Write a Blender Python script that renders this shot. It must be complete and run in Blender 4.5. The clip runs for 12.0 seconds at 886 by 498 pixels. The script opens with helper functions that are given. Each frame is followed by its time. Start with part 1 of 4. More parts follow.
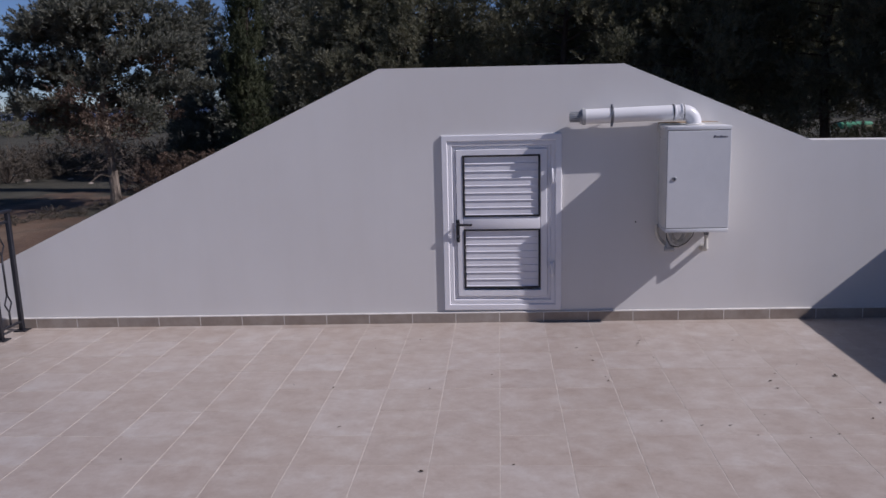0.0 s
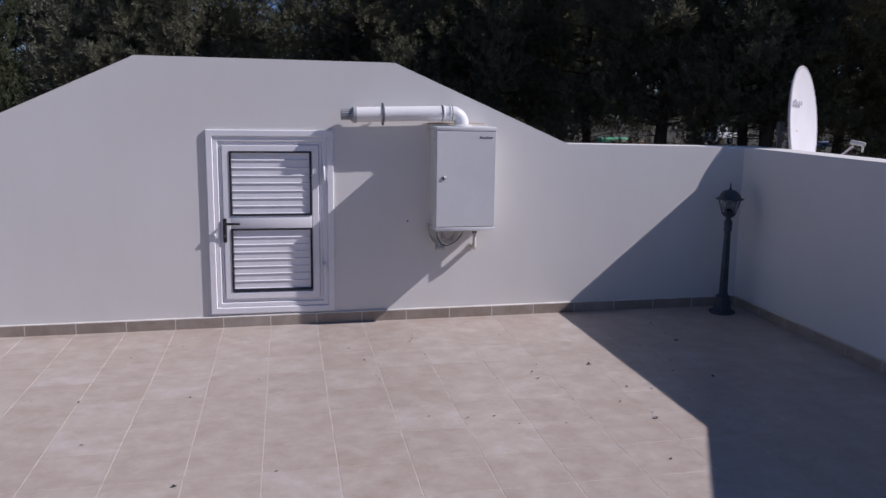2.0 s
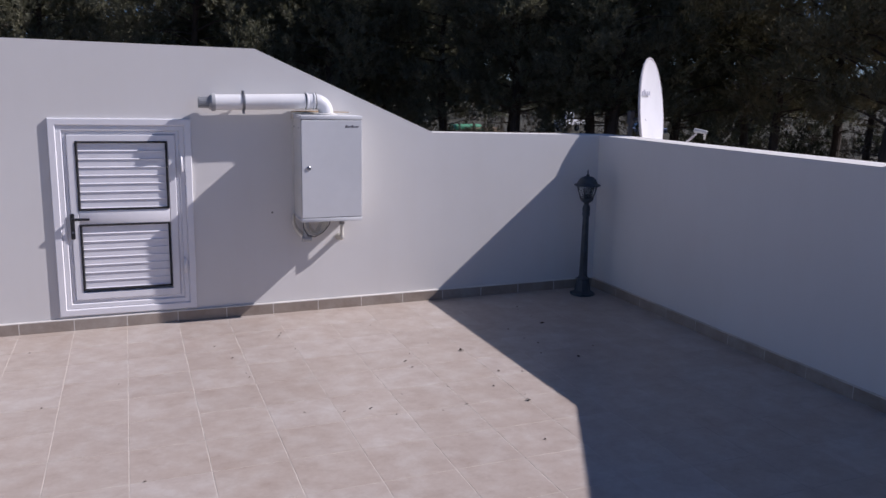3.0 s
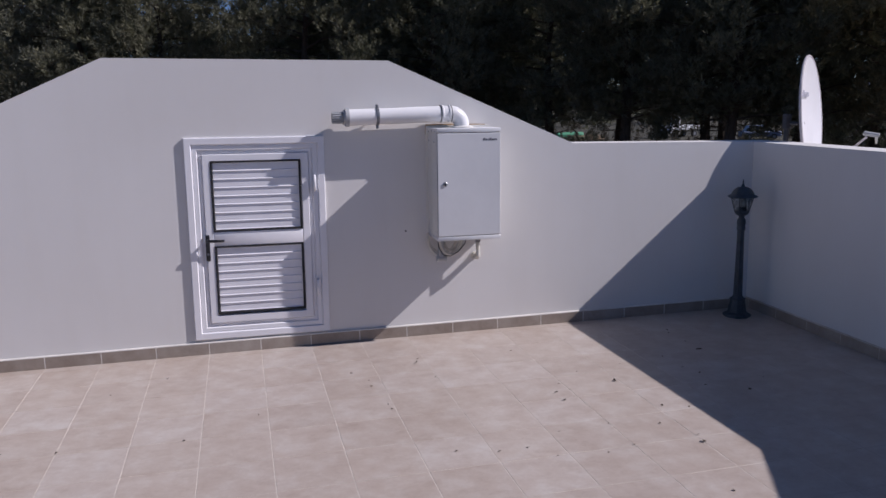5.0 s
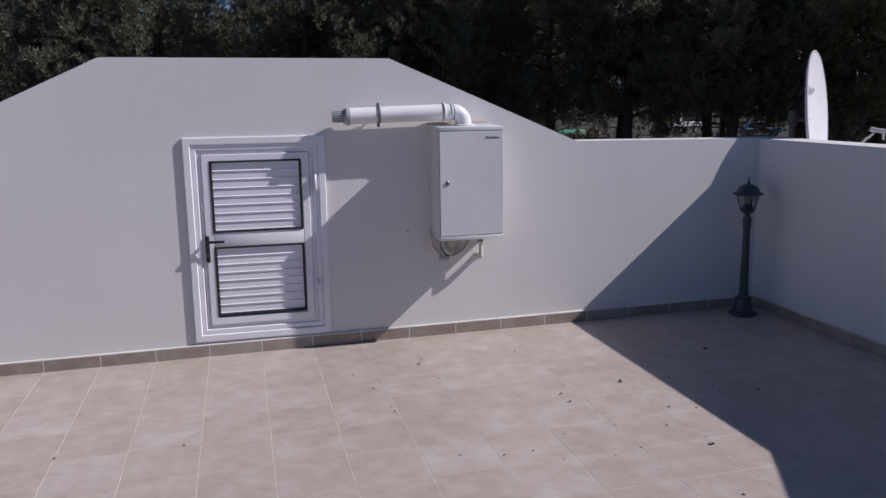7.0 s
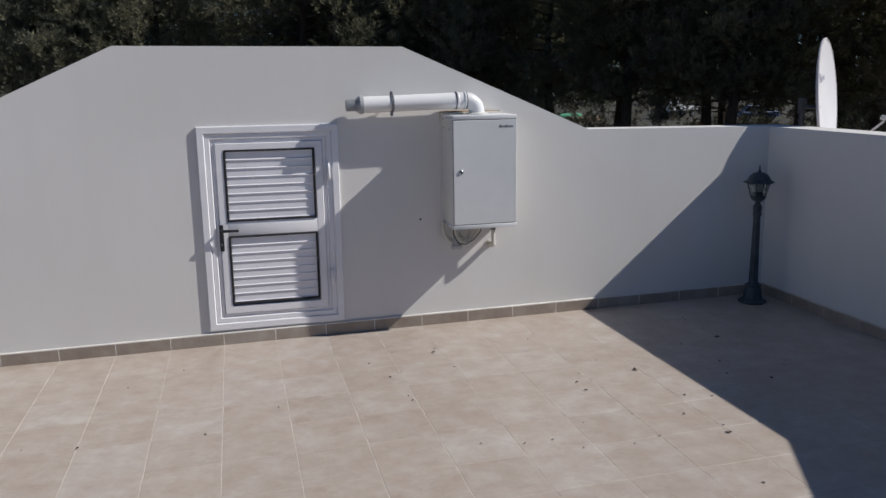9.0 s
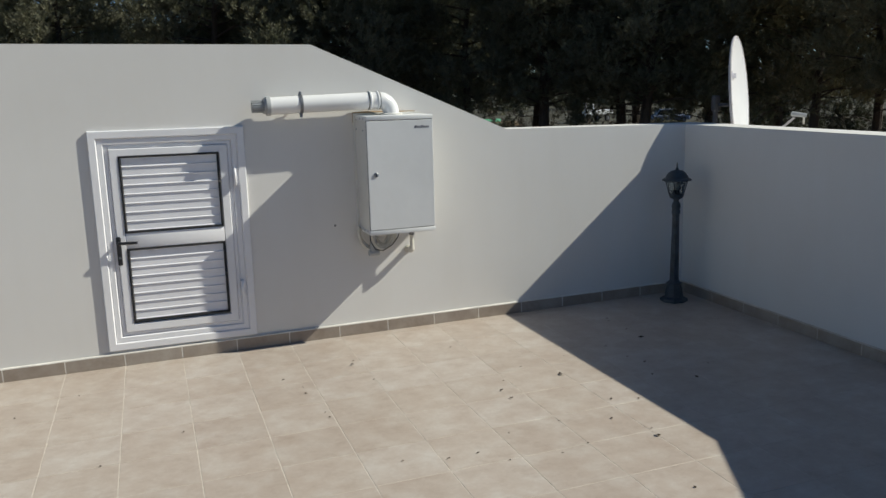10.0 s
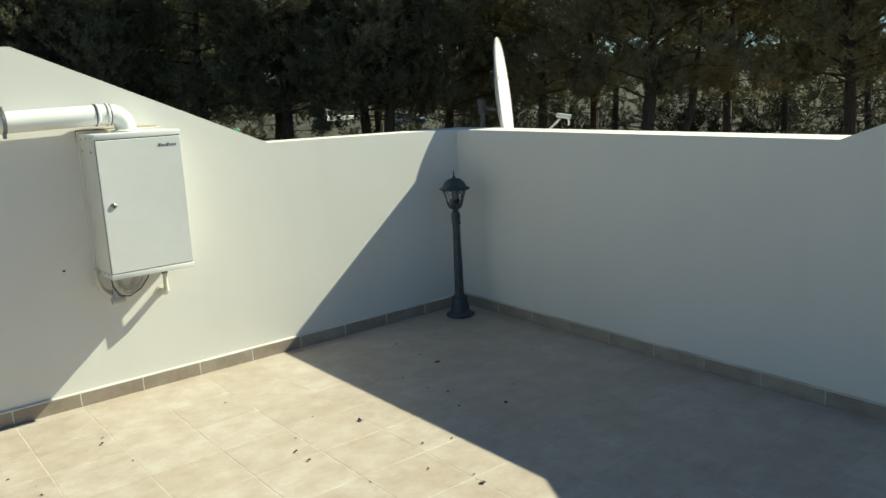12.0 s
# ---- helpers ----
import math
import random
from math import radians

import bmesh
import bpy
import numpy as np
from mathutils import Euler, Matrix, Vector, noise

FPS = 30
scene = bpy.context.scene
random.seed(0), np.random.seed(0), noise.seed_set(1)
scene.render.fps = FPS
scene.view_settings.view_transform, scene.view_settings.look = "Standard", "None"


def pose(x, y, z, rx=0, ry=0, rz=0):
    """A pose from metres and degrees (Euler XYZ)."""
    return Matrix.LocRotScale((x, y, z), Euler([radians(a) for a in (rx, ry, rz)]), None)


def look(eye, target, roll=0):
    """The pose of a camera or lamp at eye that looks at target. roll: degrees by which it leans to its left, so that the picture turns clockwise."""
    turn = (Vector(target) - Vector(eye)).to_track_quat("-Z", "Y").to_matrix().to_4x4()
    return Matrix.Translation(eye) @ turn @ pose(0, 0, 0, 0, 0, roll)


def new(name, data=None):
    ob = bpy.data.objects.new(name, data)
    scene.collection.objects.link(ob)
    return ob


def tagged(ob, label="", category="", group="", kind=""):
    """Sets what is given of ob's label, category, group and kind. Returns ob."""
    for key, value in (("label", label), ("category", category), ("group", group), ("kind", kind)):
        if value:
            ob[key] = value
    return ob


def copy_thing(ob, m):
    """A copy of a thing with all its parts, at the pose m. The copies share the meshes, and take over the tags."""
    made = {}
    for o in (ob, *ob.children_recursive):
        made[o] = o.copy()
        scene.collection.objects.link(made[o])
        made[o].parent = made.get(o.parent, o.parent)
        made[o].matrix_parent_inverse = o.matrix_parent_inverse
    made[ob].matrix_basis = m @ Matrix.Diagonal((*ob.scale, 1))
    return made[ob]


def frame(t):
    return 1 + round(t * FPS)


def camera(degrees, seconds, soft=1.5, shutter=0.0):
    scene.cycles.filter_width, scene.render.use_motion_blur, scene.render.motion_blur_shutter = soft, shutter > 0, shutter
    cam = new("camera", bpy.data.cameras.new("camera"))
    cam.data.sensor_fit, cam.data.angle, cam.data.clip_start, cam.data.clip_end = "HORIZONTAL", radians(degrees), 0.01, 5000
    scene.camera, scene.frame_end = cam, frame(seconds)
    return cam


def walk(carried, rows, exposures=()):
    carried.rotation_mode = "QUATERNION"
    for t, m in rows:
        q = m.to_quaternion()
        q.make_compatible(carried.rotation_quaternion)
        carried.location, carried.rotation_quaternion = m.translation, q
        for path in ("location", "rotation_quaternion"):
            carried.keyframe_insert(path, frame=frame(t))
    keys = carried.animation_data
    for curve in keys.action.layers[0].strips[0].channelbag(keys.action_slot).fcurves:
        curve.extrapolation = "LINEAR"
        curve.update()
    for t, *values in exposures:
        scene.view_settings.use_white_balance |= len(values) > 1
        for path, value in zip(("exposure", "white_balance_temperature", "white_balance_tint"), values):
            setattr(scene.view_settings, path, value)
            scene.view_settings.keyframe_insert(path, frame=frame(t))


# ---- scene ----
cam = camera(58.0, 12.0)
PATH = [
    (0, (0.354, -5.847, 1.671), (0.208, -3.887, 1.301), -1.9),
    (0.5, (0.393, -5.841, 1.646), (0.262, -3.88, 1.276), -1.2),
    (1, (0.435, -5.828, 1.67), (0.377, -3.867, 1.279), -0.8),
    (1.5, (0.453, -5.823, 1.645), (0.551, -3.863, 1.258), -0.0),
    (2, (0.468, -5.749, 1.594), (0.848, -3.819, 1.235), 0.4),
    (2.5, (0.468, -5.723, 1.586), (1.061, -3.848, 1.218), 0.2),
    (3, (0.409, -5.694, 1.605), (1.126, -3.868, 1.218), 0.8),
    (3.5, (0.38, -5.602, 1.603), (1.031, -3.752, 1.212), 1.0),
    (3.7, (0.369, -5.532, 1.596), (0.959, -3.657, 1.224), 0.4),
    (5.3, (0.247, -5.245, 1.607), (0.725, -3.337, 1.245), -0.9),
    (5.5, (0.245, -5.231, 1.615), (0.725, -3.323, 1.254), -0.7),
    (6, (0.268, -5.222, 1.6), (0.741, -3.311, 1.25), -1.3),
    (6.5, (0.276, -5.218, 1.593), (0.753, -3.308, 1.238), -1.6),
    (7, (0.269, -5.208, 1.602), (0.747, -3.301, 1.235), -1.3),
    (7.5, (0.268, -5.197, 1.598), (0.737, -3.289, 1.223), -1.8),
    (9.3, (0.148, -5.182, 1.641), (0.646, -3.288, 1.233), -1.0),
    (9.5, (0.167, -5.131, 1.601), (0.699, -3.245, 1.203), -0.9),
    (10, (0.251, -5.005, 1.587), (0.919, -3.162, 1.192), -1.8),
    (10.5, (0.292, -4.902, 1.586), (1.146, -3.136, 1.197), -1.5),
    (11, (0.258, -4.711, 1.585), (1.321, -3.063, 1.193), -2.7),
    (11.5, (0.267, -4.585, 1.585), (1.451, -3.023, 1.183), -2.0),
    (12, (0.385, -4.406, 1.591), (1.592, -2.863, 1.186), -3.0),
]
EXPOSURES = [
    (0.0, -0.2, 5950, 23), (1.5, -0.13, 5950, 23), (2.5, 0.18, 6020, 23), (3.5, 0.22, 6020, 23), (5.5, 0.02, 6020, 23), (7.5, 0.0, 6050, 21),
    (9.5, 0.12, 6450, 7), (10.5, 0.47, 6850, -1), (11.2, 0.72, 7200, -6), (12.0, 0.97, 7500, -11),
]
walk(cam, [(t, look(eye, target, roll)) for t, eye, target, roll in PATH],
     exposures=EXPOSURES)

# ---- world, sun ----
SUN_WAY = Vector((-1.18, 0.335, -1.0)).normalized()
world = bpy.data.worlds.new("world")
scene.world = world
world.use_nodes = True
wn = world.node_tree.nodes
sky = wn.new("ShaderNodeTexSky")
sky.sky_type = "NISHITA"
sky.sun_disc = False
sky.sun_elevation = radians(39.2)
sky.sun_rotation = radians(105.9)
sky.altitude = 3500
sky.air_density, sky.dust_density, sky.ozone_density = 1.0, 0.12, 4.5
wn["Background"].inputs["Strength"].default_value = 0.0605
world.node_tree.links.new(sky.outputs["Color"], wn["Background"].inputs["Color"])
sun_data = bpy.data.lights.new("sun", "SUN")
sun_data.energy, sun_data.angle, sun_data.color = 4.2, radians(0.5), (1.0, 0.95, 0.87)
sun = new("sun", sun_data)
sun.matrix_world = look((20, -6, 16), Vector((20, -6, 16)) + SUN_WAY)


# ---- materials ----
def tree_of(name):
    m = bpy.data.materials.new(name)
    m.use_nodes = True
    nt = m.node_tree
    return m, nt, nt.nodes["Principled BSDF"]


def add(nt, kind, **sets):
    n = nt.nodes.new(kind)
    for k, v in sets.items():
        n.inputs[k.replace("_", " ")].default_value = v
    return n


def ramp(nt, source, stops):
    r = nt.nodes.new("ShaderNodeValToRGB")
    els = r.color_ramp.elements
    while len(els) < len(stops):
        els.new(0.5)
    for e, (p, c) in zip(els, stops):
        e.position, e.color = p, (*c, 1)
    nt.links.new(source, r.inputs["Fac"])
    return r.outputs["Color"]


def mix(nt, a, b, fac, mode="MIX"):
    m = nt.nodes.new("ShaderNodeMix")
    m.data_type, m.blend_type = "RGBA", mode
    for sock, v in ((m.inputs[0], fac), (m.inputs[6], a), (m.inputs[7], b)):
        if hasattr(v, "default_value"):
            nt.links.new(v, sock)
        elif isinstance(v, tuple):
            sock.default_value = (*v, 1)
        else:
            sock.default_value = v
    return m.outputs[2]


def noise_at(nt, scale, detail=4.0, rough=0.55, coords="Object", stretch=None):
    c = nt.nodes.new("ShaderNodeTexCoord").outputs[coords] if coords != "World" else nt.nodes.new("ShaderNodeNewGeometry").outputs["Position"]
    if stretch:
        mp = nt.nodes.new("ShaderNodeMapping")
        mp.inputs["Scale"].default_value = stretch
        nt.links.new(c, mp.inputs["Vector"])
        c = mp.outputs["Vector"]
    n = add(nt, "ShaderNodeTexNoise", Scale=scale, Detail=detail, Roughness=rough)
    nt.links.new(c, n.inputs["Vector"])
    return n.outputs["Fac"]


def bump(nt, b, height, strength, distance=0.01):
    n = add(nt, "ShaderNodeBump", Strength=strength, Distance=distance)
    nt.links.new(height, n.inputs["Height"])
    nt.links.new(n.outputs["Normal"], b.inputs["Normal"])


def plain(name, colour, rough=0.5, metal=0.0, vary=0.08, scale=12.0, bumps=0.0, bump_scale=200.0, coords="World"):
    """A surface whose colour wanders a little at two scales."""
    m, nt, b = tree_of(name)
    lo = tuple(max(0.0, c * (1 - vary)) for c in colour)
    hi = tuple(min(1.0, c * (1 + vary)) for c in colour)
    big = ramp(nt, noise_at(nt, scale, coords=coords), [(0.3, lo), (0.7, hi)])
    fine = ramp(nt, noise_at(nt, scale * 9, coords=coords), [(0.3, (1 - vary,) * 3), (0.7, (1.0,) * 3)])
    nt.links.new(mix(nt, big, fine, 0.7, "MULTIPLY"), b.inputs["Base Color"])
    b.inputs["Roughness"].default_value, b.inputs["Metallic"].default_value = rough, metal
    if bumps:
        bump(nt, b, noise_at(nt, bump_scale, 3.0, coords=coords), bumps, 0.004)
    return m


def wall_paint():
    m, nt, b = tree_of("white_render")
    cloud = ramp(nt, noise_at(nt, 0.9, 5.0, coords="World"), [(0.3, (0.685, 0.67, 0.65)), (0.7, (0.73, 0.72, 0.705))])
    streak = ramp(nt, noise_at(nt, 3.0, 5.0, coords="World", stretch=(2.2, 2.2, 0.35)), [(0.25, (0.95, 0.94, 0.92)), (0.55, (1, 1, 1))])
    nt.links.new(mix(nt, cloud, streak, 0.35, "MULTIPLY"), b.inputs["Base Color"])
    b.inputs["Roughness"].default_value = 0.75
    bump(nt, b, noise_at(nt, 140.0, 4.0, coords="World"), 0.14, 0.003)
    return m


def tile_stone(name, tones, spread):
    m, nt, b = tree_of(name)
    blot = ramp(nt, noise_at(nt, 6.5, 8.0, 0.66, "World"), [(0.31, tones[0]), (0.5, tones[1]), (0.68, tones[2])])
    info = nt.nodes.new("ShaderNodeObjectInfo")
    tone = ramp(nt, info.outputs["Random"], [(0.0, (1 - spread, 1 - spread * 1.15, 1 - spread * 1.25)), (0.45, (0.97, 0.96, 0.95)), (0.74, (1.0, 1.0, 1.0)), (0.9, (1.035, 1.055, 1.075))])
    grain = ramp(nt, noise_at(nt, 55.0, 5.0, 0.7, "World"), [(0.3, (0.93, 0.92, 0.91)), (0.65, (1, 1, 1))])
    vein = ramp(nt, noise_at(nt, 9.0, 6.0, 0.7, "World", (1.0, 1.25, 1.0)), [(0.36, (0.86, 0.83, 0.81)), (0.5, (1, 1, 1))])
    c = mix(nt, mix(nt, mix(nt, blot, tone, 1.0, "MULTIPLY"), grain, 0.8, "MULTIPLY"), vein, 0.6, "MULTIPLY")
    nt.links.new(c, b.inputs["Base Color"])
    r = nt.nodes.new("ShaderNodeMapRange")
    r.inputs["To Min"].default_value, r.inputs["To Max"].default_value = 0.24, 0.4
    nt.links.new(noise_at(nt, 6.0, 5.0, coords="World"), r.inputs["Value"])
    nt.links.new(r.outputs["Result"], b.inputs["Roughness"])
    bump(nt, b, noise_at(nt, 60.0, 4.0, coords="World"), 0.12, 0.002)
    return m


def leafage(name, dark, light, warm, through_light=0.22):
    m, nt, b = tree_of(name)
    g = nt.nodes.new("ShaderNodeNewGeometry")
    c = ramp(nt, g.outputs["Random Per Island"], [(0.0, dark), (0.35, light), (0.85, light), (1.0, warm)])
    patch = ramp(nt, noise_at(nt, 0.8, 4.0, coords="World"), [(0.3, (0.55, 0.58, 0.58)), (0.7, (1.15, 1.1, 1.02))])
    nt.links.new(mix(nt, c, patch, 0.8, "MULTIPLY"), b.inputs["Base Color"])
    b.inputs["Roughness"].default_value = 0.75
    b.inputs["Specular IOR Level"].default_value = 0.15
    thin = nt.nodes.new("ShaderNodeBsdfTranslucent")
    both = nt.nodes.new("ShaderNodeMixShader")
    both.inputs["Fac"].default_value = through_light
    nt.links.new(mix(nt, b.inputs["Base Color"].links[0].from_socket, (1.3, 1.35, 1.15), 1.0, "MULTIPLY"), thin.inputs["Color"])
    nt.links.new(b.outputs["BSDF"], both.inputs[1])
    nt.links.new(thin.outputs["BSDF"], both.inputs[2])
    nt.links.new(both.outputs["Shader"], nt.nodes["Material Output"].inputs["Surface"])
    return m


def bark(name, a, c):
    m, nt, b = tree_of(name)
    n = noise_at(nt, 5.0, 6.0, 0.7, "Object", (3.0, 3.0, 0.6))
    nt.links.new(ramp(nt, n, [(0.3, a), (0.7, c)]), b.inputs["Base Color"])
    b.inputs["Roughness"].default_value = 0.9
    bump(nt, b, n, 0.8, 0.05)
    return m


def land():
    m, nt, b = tree_of("field_ground")
    soil = ramp(nt, noise_at(nt, 0.35, 7.0, 0.65, "World"), [(0.3, (0.085, 0.05, 0.032)), (0.55, (0.15, 0.095, 0.06)), (0.75, (0.22, 0.16, 0.11))])
    grass = ramp(nt, noise_at(nt, 0.3, 8.0, 0.75, "World"), [(0.34, (0.028, 0.027, 0.019)), (0.5, (0.048, 0.046, 0.031)), (0.66, (0.082, 0.076, 0.053))])
    away = nt.nodes.new("ShaderNodeVectorMath")
    away.operation = "LENGTH"
    nt.links.new(nt.nodes.new("ShaderNodeNewGeometry").outputs["Position"], away.inputs[0])
    share = nt.nodes.new("ShaderNodeMath")
    share.operation = "MULTIPLY_ADD"
    share.inputs[1].default_value = 0.012
    nt.links.new(away.outputs["Value"], share.inputs[0])
    nt.links.new(noise_at(nt, 0.12, 5.0, 0.6, "World"), share.inputs[2])
    cover = ramp(nt, share.outputs["Value"], [(0.88, (0, 0, 0)), (0.98, (1, 1, 1))])
    nt.links.new(mix(nt, soil, grass, cover), b.inputs["Base Color"])
    b.inputs["Roughness"].default_value = 0.95
    bump(nt, b, noise_at(nt, 2.5, 6.0, 0.7, "World"), 0.7, 0.3)
    return m


M_WALL = wall_paint()
M_TILE = tile_stone("beige_tile", ((0.42, 0.346, 0.292), (0.472, 0.406, 0.352), (0.53, 0.481, 0.432)), 0.05)
M_SKIRT = tile_stone("skirting_tile", ((0.285, 0.237, 0.2), (0.335, 0.288, 0.246), (0.385, 0.338, 0.296)), 0.1)
M_GROUT = plain("grout", (0.6, 0.545, 0.48), 0.9, vary=0.22, scale=6.0, bumps=0.3)
M_GROUT_LIGHT = plain("light_grout", (0.74, 0.715, 0.665), 0.9, vary=0.15, scale=6.0)
M_ALU = plain("white_coated_aluminium", (0.8, 0.8, 0.83), 0.35, vary=0.04, scale=3.0)
M_SLAT = plain("white_slat_coating", (0.78, 0.78, 0.82), 0.4, vary=0.05, scale=4.0)
M_GASKET = plain("black_rubber", (0.012, 0.012, 0.015), 0.6, vary=0.2)
M_BLACK = plain("black_coated_metal", (0.015, 0.016, 0.02), 0.4, vary=0.2, bumps=0.1)
M_BOX = plain("white_enamel", (0.695, 0.705, 0.715), 0.38, vary=0.035, scale=2.5)
M_BOX_SIDE = plain("cream_enamel", (0.70, 0.69, 0.65), 0.45, vary=0.05, scale=3.0)
M_PVC = plain("white_pvc", (0.82, 0.82, 0.82), 0.3, vary=0.03, scale=4.0)
M_GREY = plain("grey_plastic", (0.4, 0.41, 0.42), 0.5, vary=0.12, scale=20.0)
M_CLAMP = plain("galvanised_steel", (0.22, 0.23, 0.25), 0.45, 0.7, vary=0.2, scale=30.0)
M_CHROME = plain("worn_chrome", (0.45, 0.45, 0.46), 0.3, 0.9, vary=0.2, scale=60.0)
M_HOSE = plain("cream_hose", (0.62, 0.6, 0.54), 0.5, vary=0.12, scale=20.0)
M_LAMP = plain("blue_black_cast_metal", (0.045, 0.058, 0.072), 0.5, vary=0.35, scale=18.0, bumps=0.3, bump_scale=90.0)
M_IRON = plain("dark_painted_iron", (0.018, 0.018, 0.024), 0.5, vary=0.3, scale=20.0, bumps=0.2)
M_BULB = plain("milky_bulb", (0.5, 0.5, 0.48), 0.3)
M_DISH = plain("white_dish_paint", (0.82, 0.82, 0.84), 0.4, vary=0.04, scale=4.0)
M_DISH_BACK = plain("dish_back_paint", (0.5, 0.47, 0.48), 0.5, vary=0.1, scale=6.0)
M_MOUNT = plain("dull_grey_steel", (0.1, 0.096, 0.1), 0.6, vary=0.2, scale=20.0)
M_LOGO = plain("faded_grey_print", (0.12, 0.12, 0.15), 0.6, vary=0.2, scale=60.0)
M_PRINT = plain("worn_grey_print", (0.45, 0.45, 0.52), 0.6, vary=0.2, scale=60.0)
M_DRYLEAF = plain("dry_leaf", (0.07, 0.045, 0.025), 0.85, vary=0.5, scale=40.0)
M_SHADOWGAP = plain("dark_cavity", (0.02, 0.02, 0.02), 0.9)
M_BARK = bark("bark", (0.035, 0.026, 0.02), (0.095, 0.072, 0.055))
M_BARK_PALE = bark("pale_bark", (0.1, 0.075, 0.058), (0.3, 0.25, 0.2))
M_LEAF = leafage("conifer_needles", (0.112, 0.115, 0.083), (0.172, 0.173, 0.125), (0.215, 0.205, 0.15), 0.25)
M_LEAF_OLIVE = leafage("olive_needles", (0.158, 0.148, 0.092), (0.232, 0.211, 0.134), (0.27, 0.24, 0.158), 0.15)
M_LEAF_GREY = leafage("grey_green_needles", (0.11, 0.118, 0.1), (0.165, 0.172, 0.148), (0.2, 0.194, 0.165))
M_LEAF_SPIRE = leafage("cypress_scales", (0.045, 0.056, 0.032), (0.075, 0.088, 0.052), (0.095, 0.1, 0.062))
# needle green darkened: the shade under the canopies is put into this colour
M_SHADE_LEAF = leafage("shaded_undergrowth_leaves", (0.032, 0.035, 0.024), (0.055, 0.057, 0.038), (0.08, 0.072, 0.05))
M_DEAD = leafage("dead_brown_needles", (0.1, 0.07, 0.056), (0.16, 0.115, 0.094), (0.21, 0.16, 0.137), 0.3)
M_SCRUB = leafage("dry_scrub", (0.07, 0.06, 0.05), (0.12, 0.104, 0.088), (0.16, 0.14, 0.12))
M_LAND = land()
# the blue of distance haze is painted into the hills' base colour
M_HILL = plain("hazed_far_hill", (0.035, 0.045, 0.075), 0.95, vary=0.2, scale=0.01)
M_SEALANT = plain("aged_brown_sealant", (0.38, 0.27, 0.16), 0.8, vary=0.35, scale=25.0, bumps=0.4)
M_SEA = plain("sea_water", (0.035, 0.06, 0.16), 0.35, vary=0.1, scale=0.02)
M_STONE = plain("field_stone", (0.38, 0.33, 0.28), 0.9, vary=0.3, scale=1.5, bumps=0.5, bump_scale=8.0)
M_CAR_WHITE = plain("white_car_paint", (0.72, 0.73, 0.74), 0.3, vary=0.05, scale=2.0)
M_CAR_GLASS = plain("dark_vehicle_glass", (0.02, 0.025, 0.03), 0.1)
M_TYRE = plain("tyre_rubber", (0.02, 0.02, 0.02), 0.8)
M_STEEL_BLUE = plain("grey_blue_tarpaulin", (0.16, 0.2, 0.3), 0.6, vary=0.2, scale=1.5)
M_TARP = plain("green_tarpaulin", (0.06, 0.3, 0.16), 0.6, vary=0.2, scale=1.5)
M_TIMBER = plain("weathered_timber", (0.3, 0.22, 0.14), 0.9, vary=0.3, scale=2.0)

m_glass, nt_g, b_g = tree_of("lantern_glass")
b_g.inputs["Base Color"].default_value = (0.9, 0.93, 0.93, 1)
b_g.inputs["Transmission Weight"].default_value, b_g.inputs["Roughness"].default_value, b_g.inputs["IOR"].default_value = 1.0, 0.08, 1.45


# ---- mesh helpers ----
def quad_box(bm, x0, x1, y0, y1, z0, z1, m=None):
    v = [bm.verts.new((x, y, z)) for x in (x0, x1) for y in (y0, y1) for z in (z0, z1)]
    for f in ((0, 1, 3, 2), (4, 6, 7, 5), (0, 4, 5, 1), (2, 3, 7, 6), (0, 2, 6, 4), (1, 5, 7, 3)):
        bm.faces.new([v[i] for i in f])
    if m:
        bmesh.ops.transform(bm, matrix=m, verts=v)
    return v


def rounded_box(x0, x1, y0, y1, z0, z1, r=0.004, seg=2):
    bm = bmesh.new()
    quad_box(bm, x0, x1, y0, y1, z0, z1)
    bmesh.ops.recalc_face_normals(bm, faces=bm.faces[:])
    bmesh.ops.bevel(bm, geom=bm.edges[:], offset=r, segments=seg, affect="EDGES", profile=0.5)
    return bm


def prism(points, y0, y1):
    """A flat outline in x and z, given thickness along y."""
    bm = bmesh.new()
    a = [bm.verts.new((x, y0, z)) for x, z in points]
    b = [bm.verts.new((x, y1, z)) for x, z in points]
    bm.faces.new(a)
    bm.faces.new(b[::-1])
    n = len(points)
    for i in range(n):
        bm.faces.new((a[i], b[i], b[(i + 1) % n], a[(i + 1) % n]))
    bmesh.ops.recalc_face_normals(bm, faces=bm.faces[:])
    return bm


def lathe(profile, seg=24, bm=None, turn=0.0):
    """Radius and height pairs, turned round z."""
    bm = bm or bmesh.new()
    rings = []
    for r, z in profile:
        rings.append([bm.verts.new((r * math.cos(turn + 2 * math.pi * i / seg), r * math.sin(turn + 2 * math.pi * i / seg), z)) for i in range(seg)])
    for p, q in zip(rings, rings[1:]):
        for i in range(seg):
            bm.faces.new((p[i], p[(i + 1) % seg], q[(i + 1) % seg], q[i]))
    bm.faces.new(rings[0][::-1])
    bm.faces.new(rings[-1])
    return bm


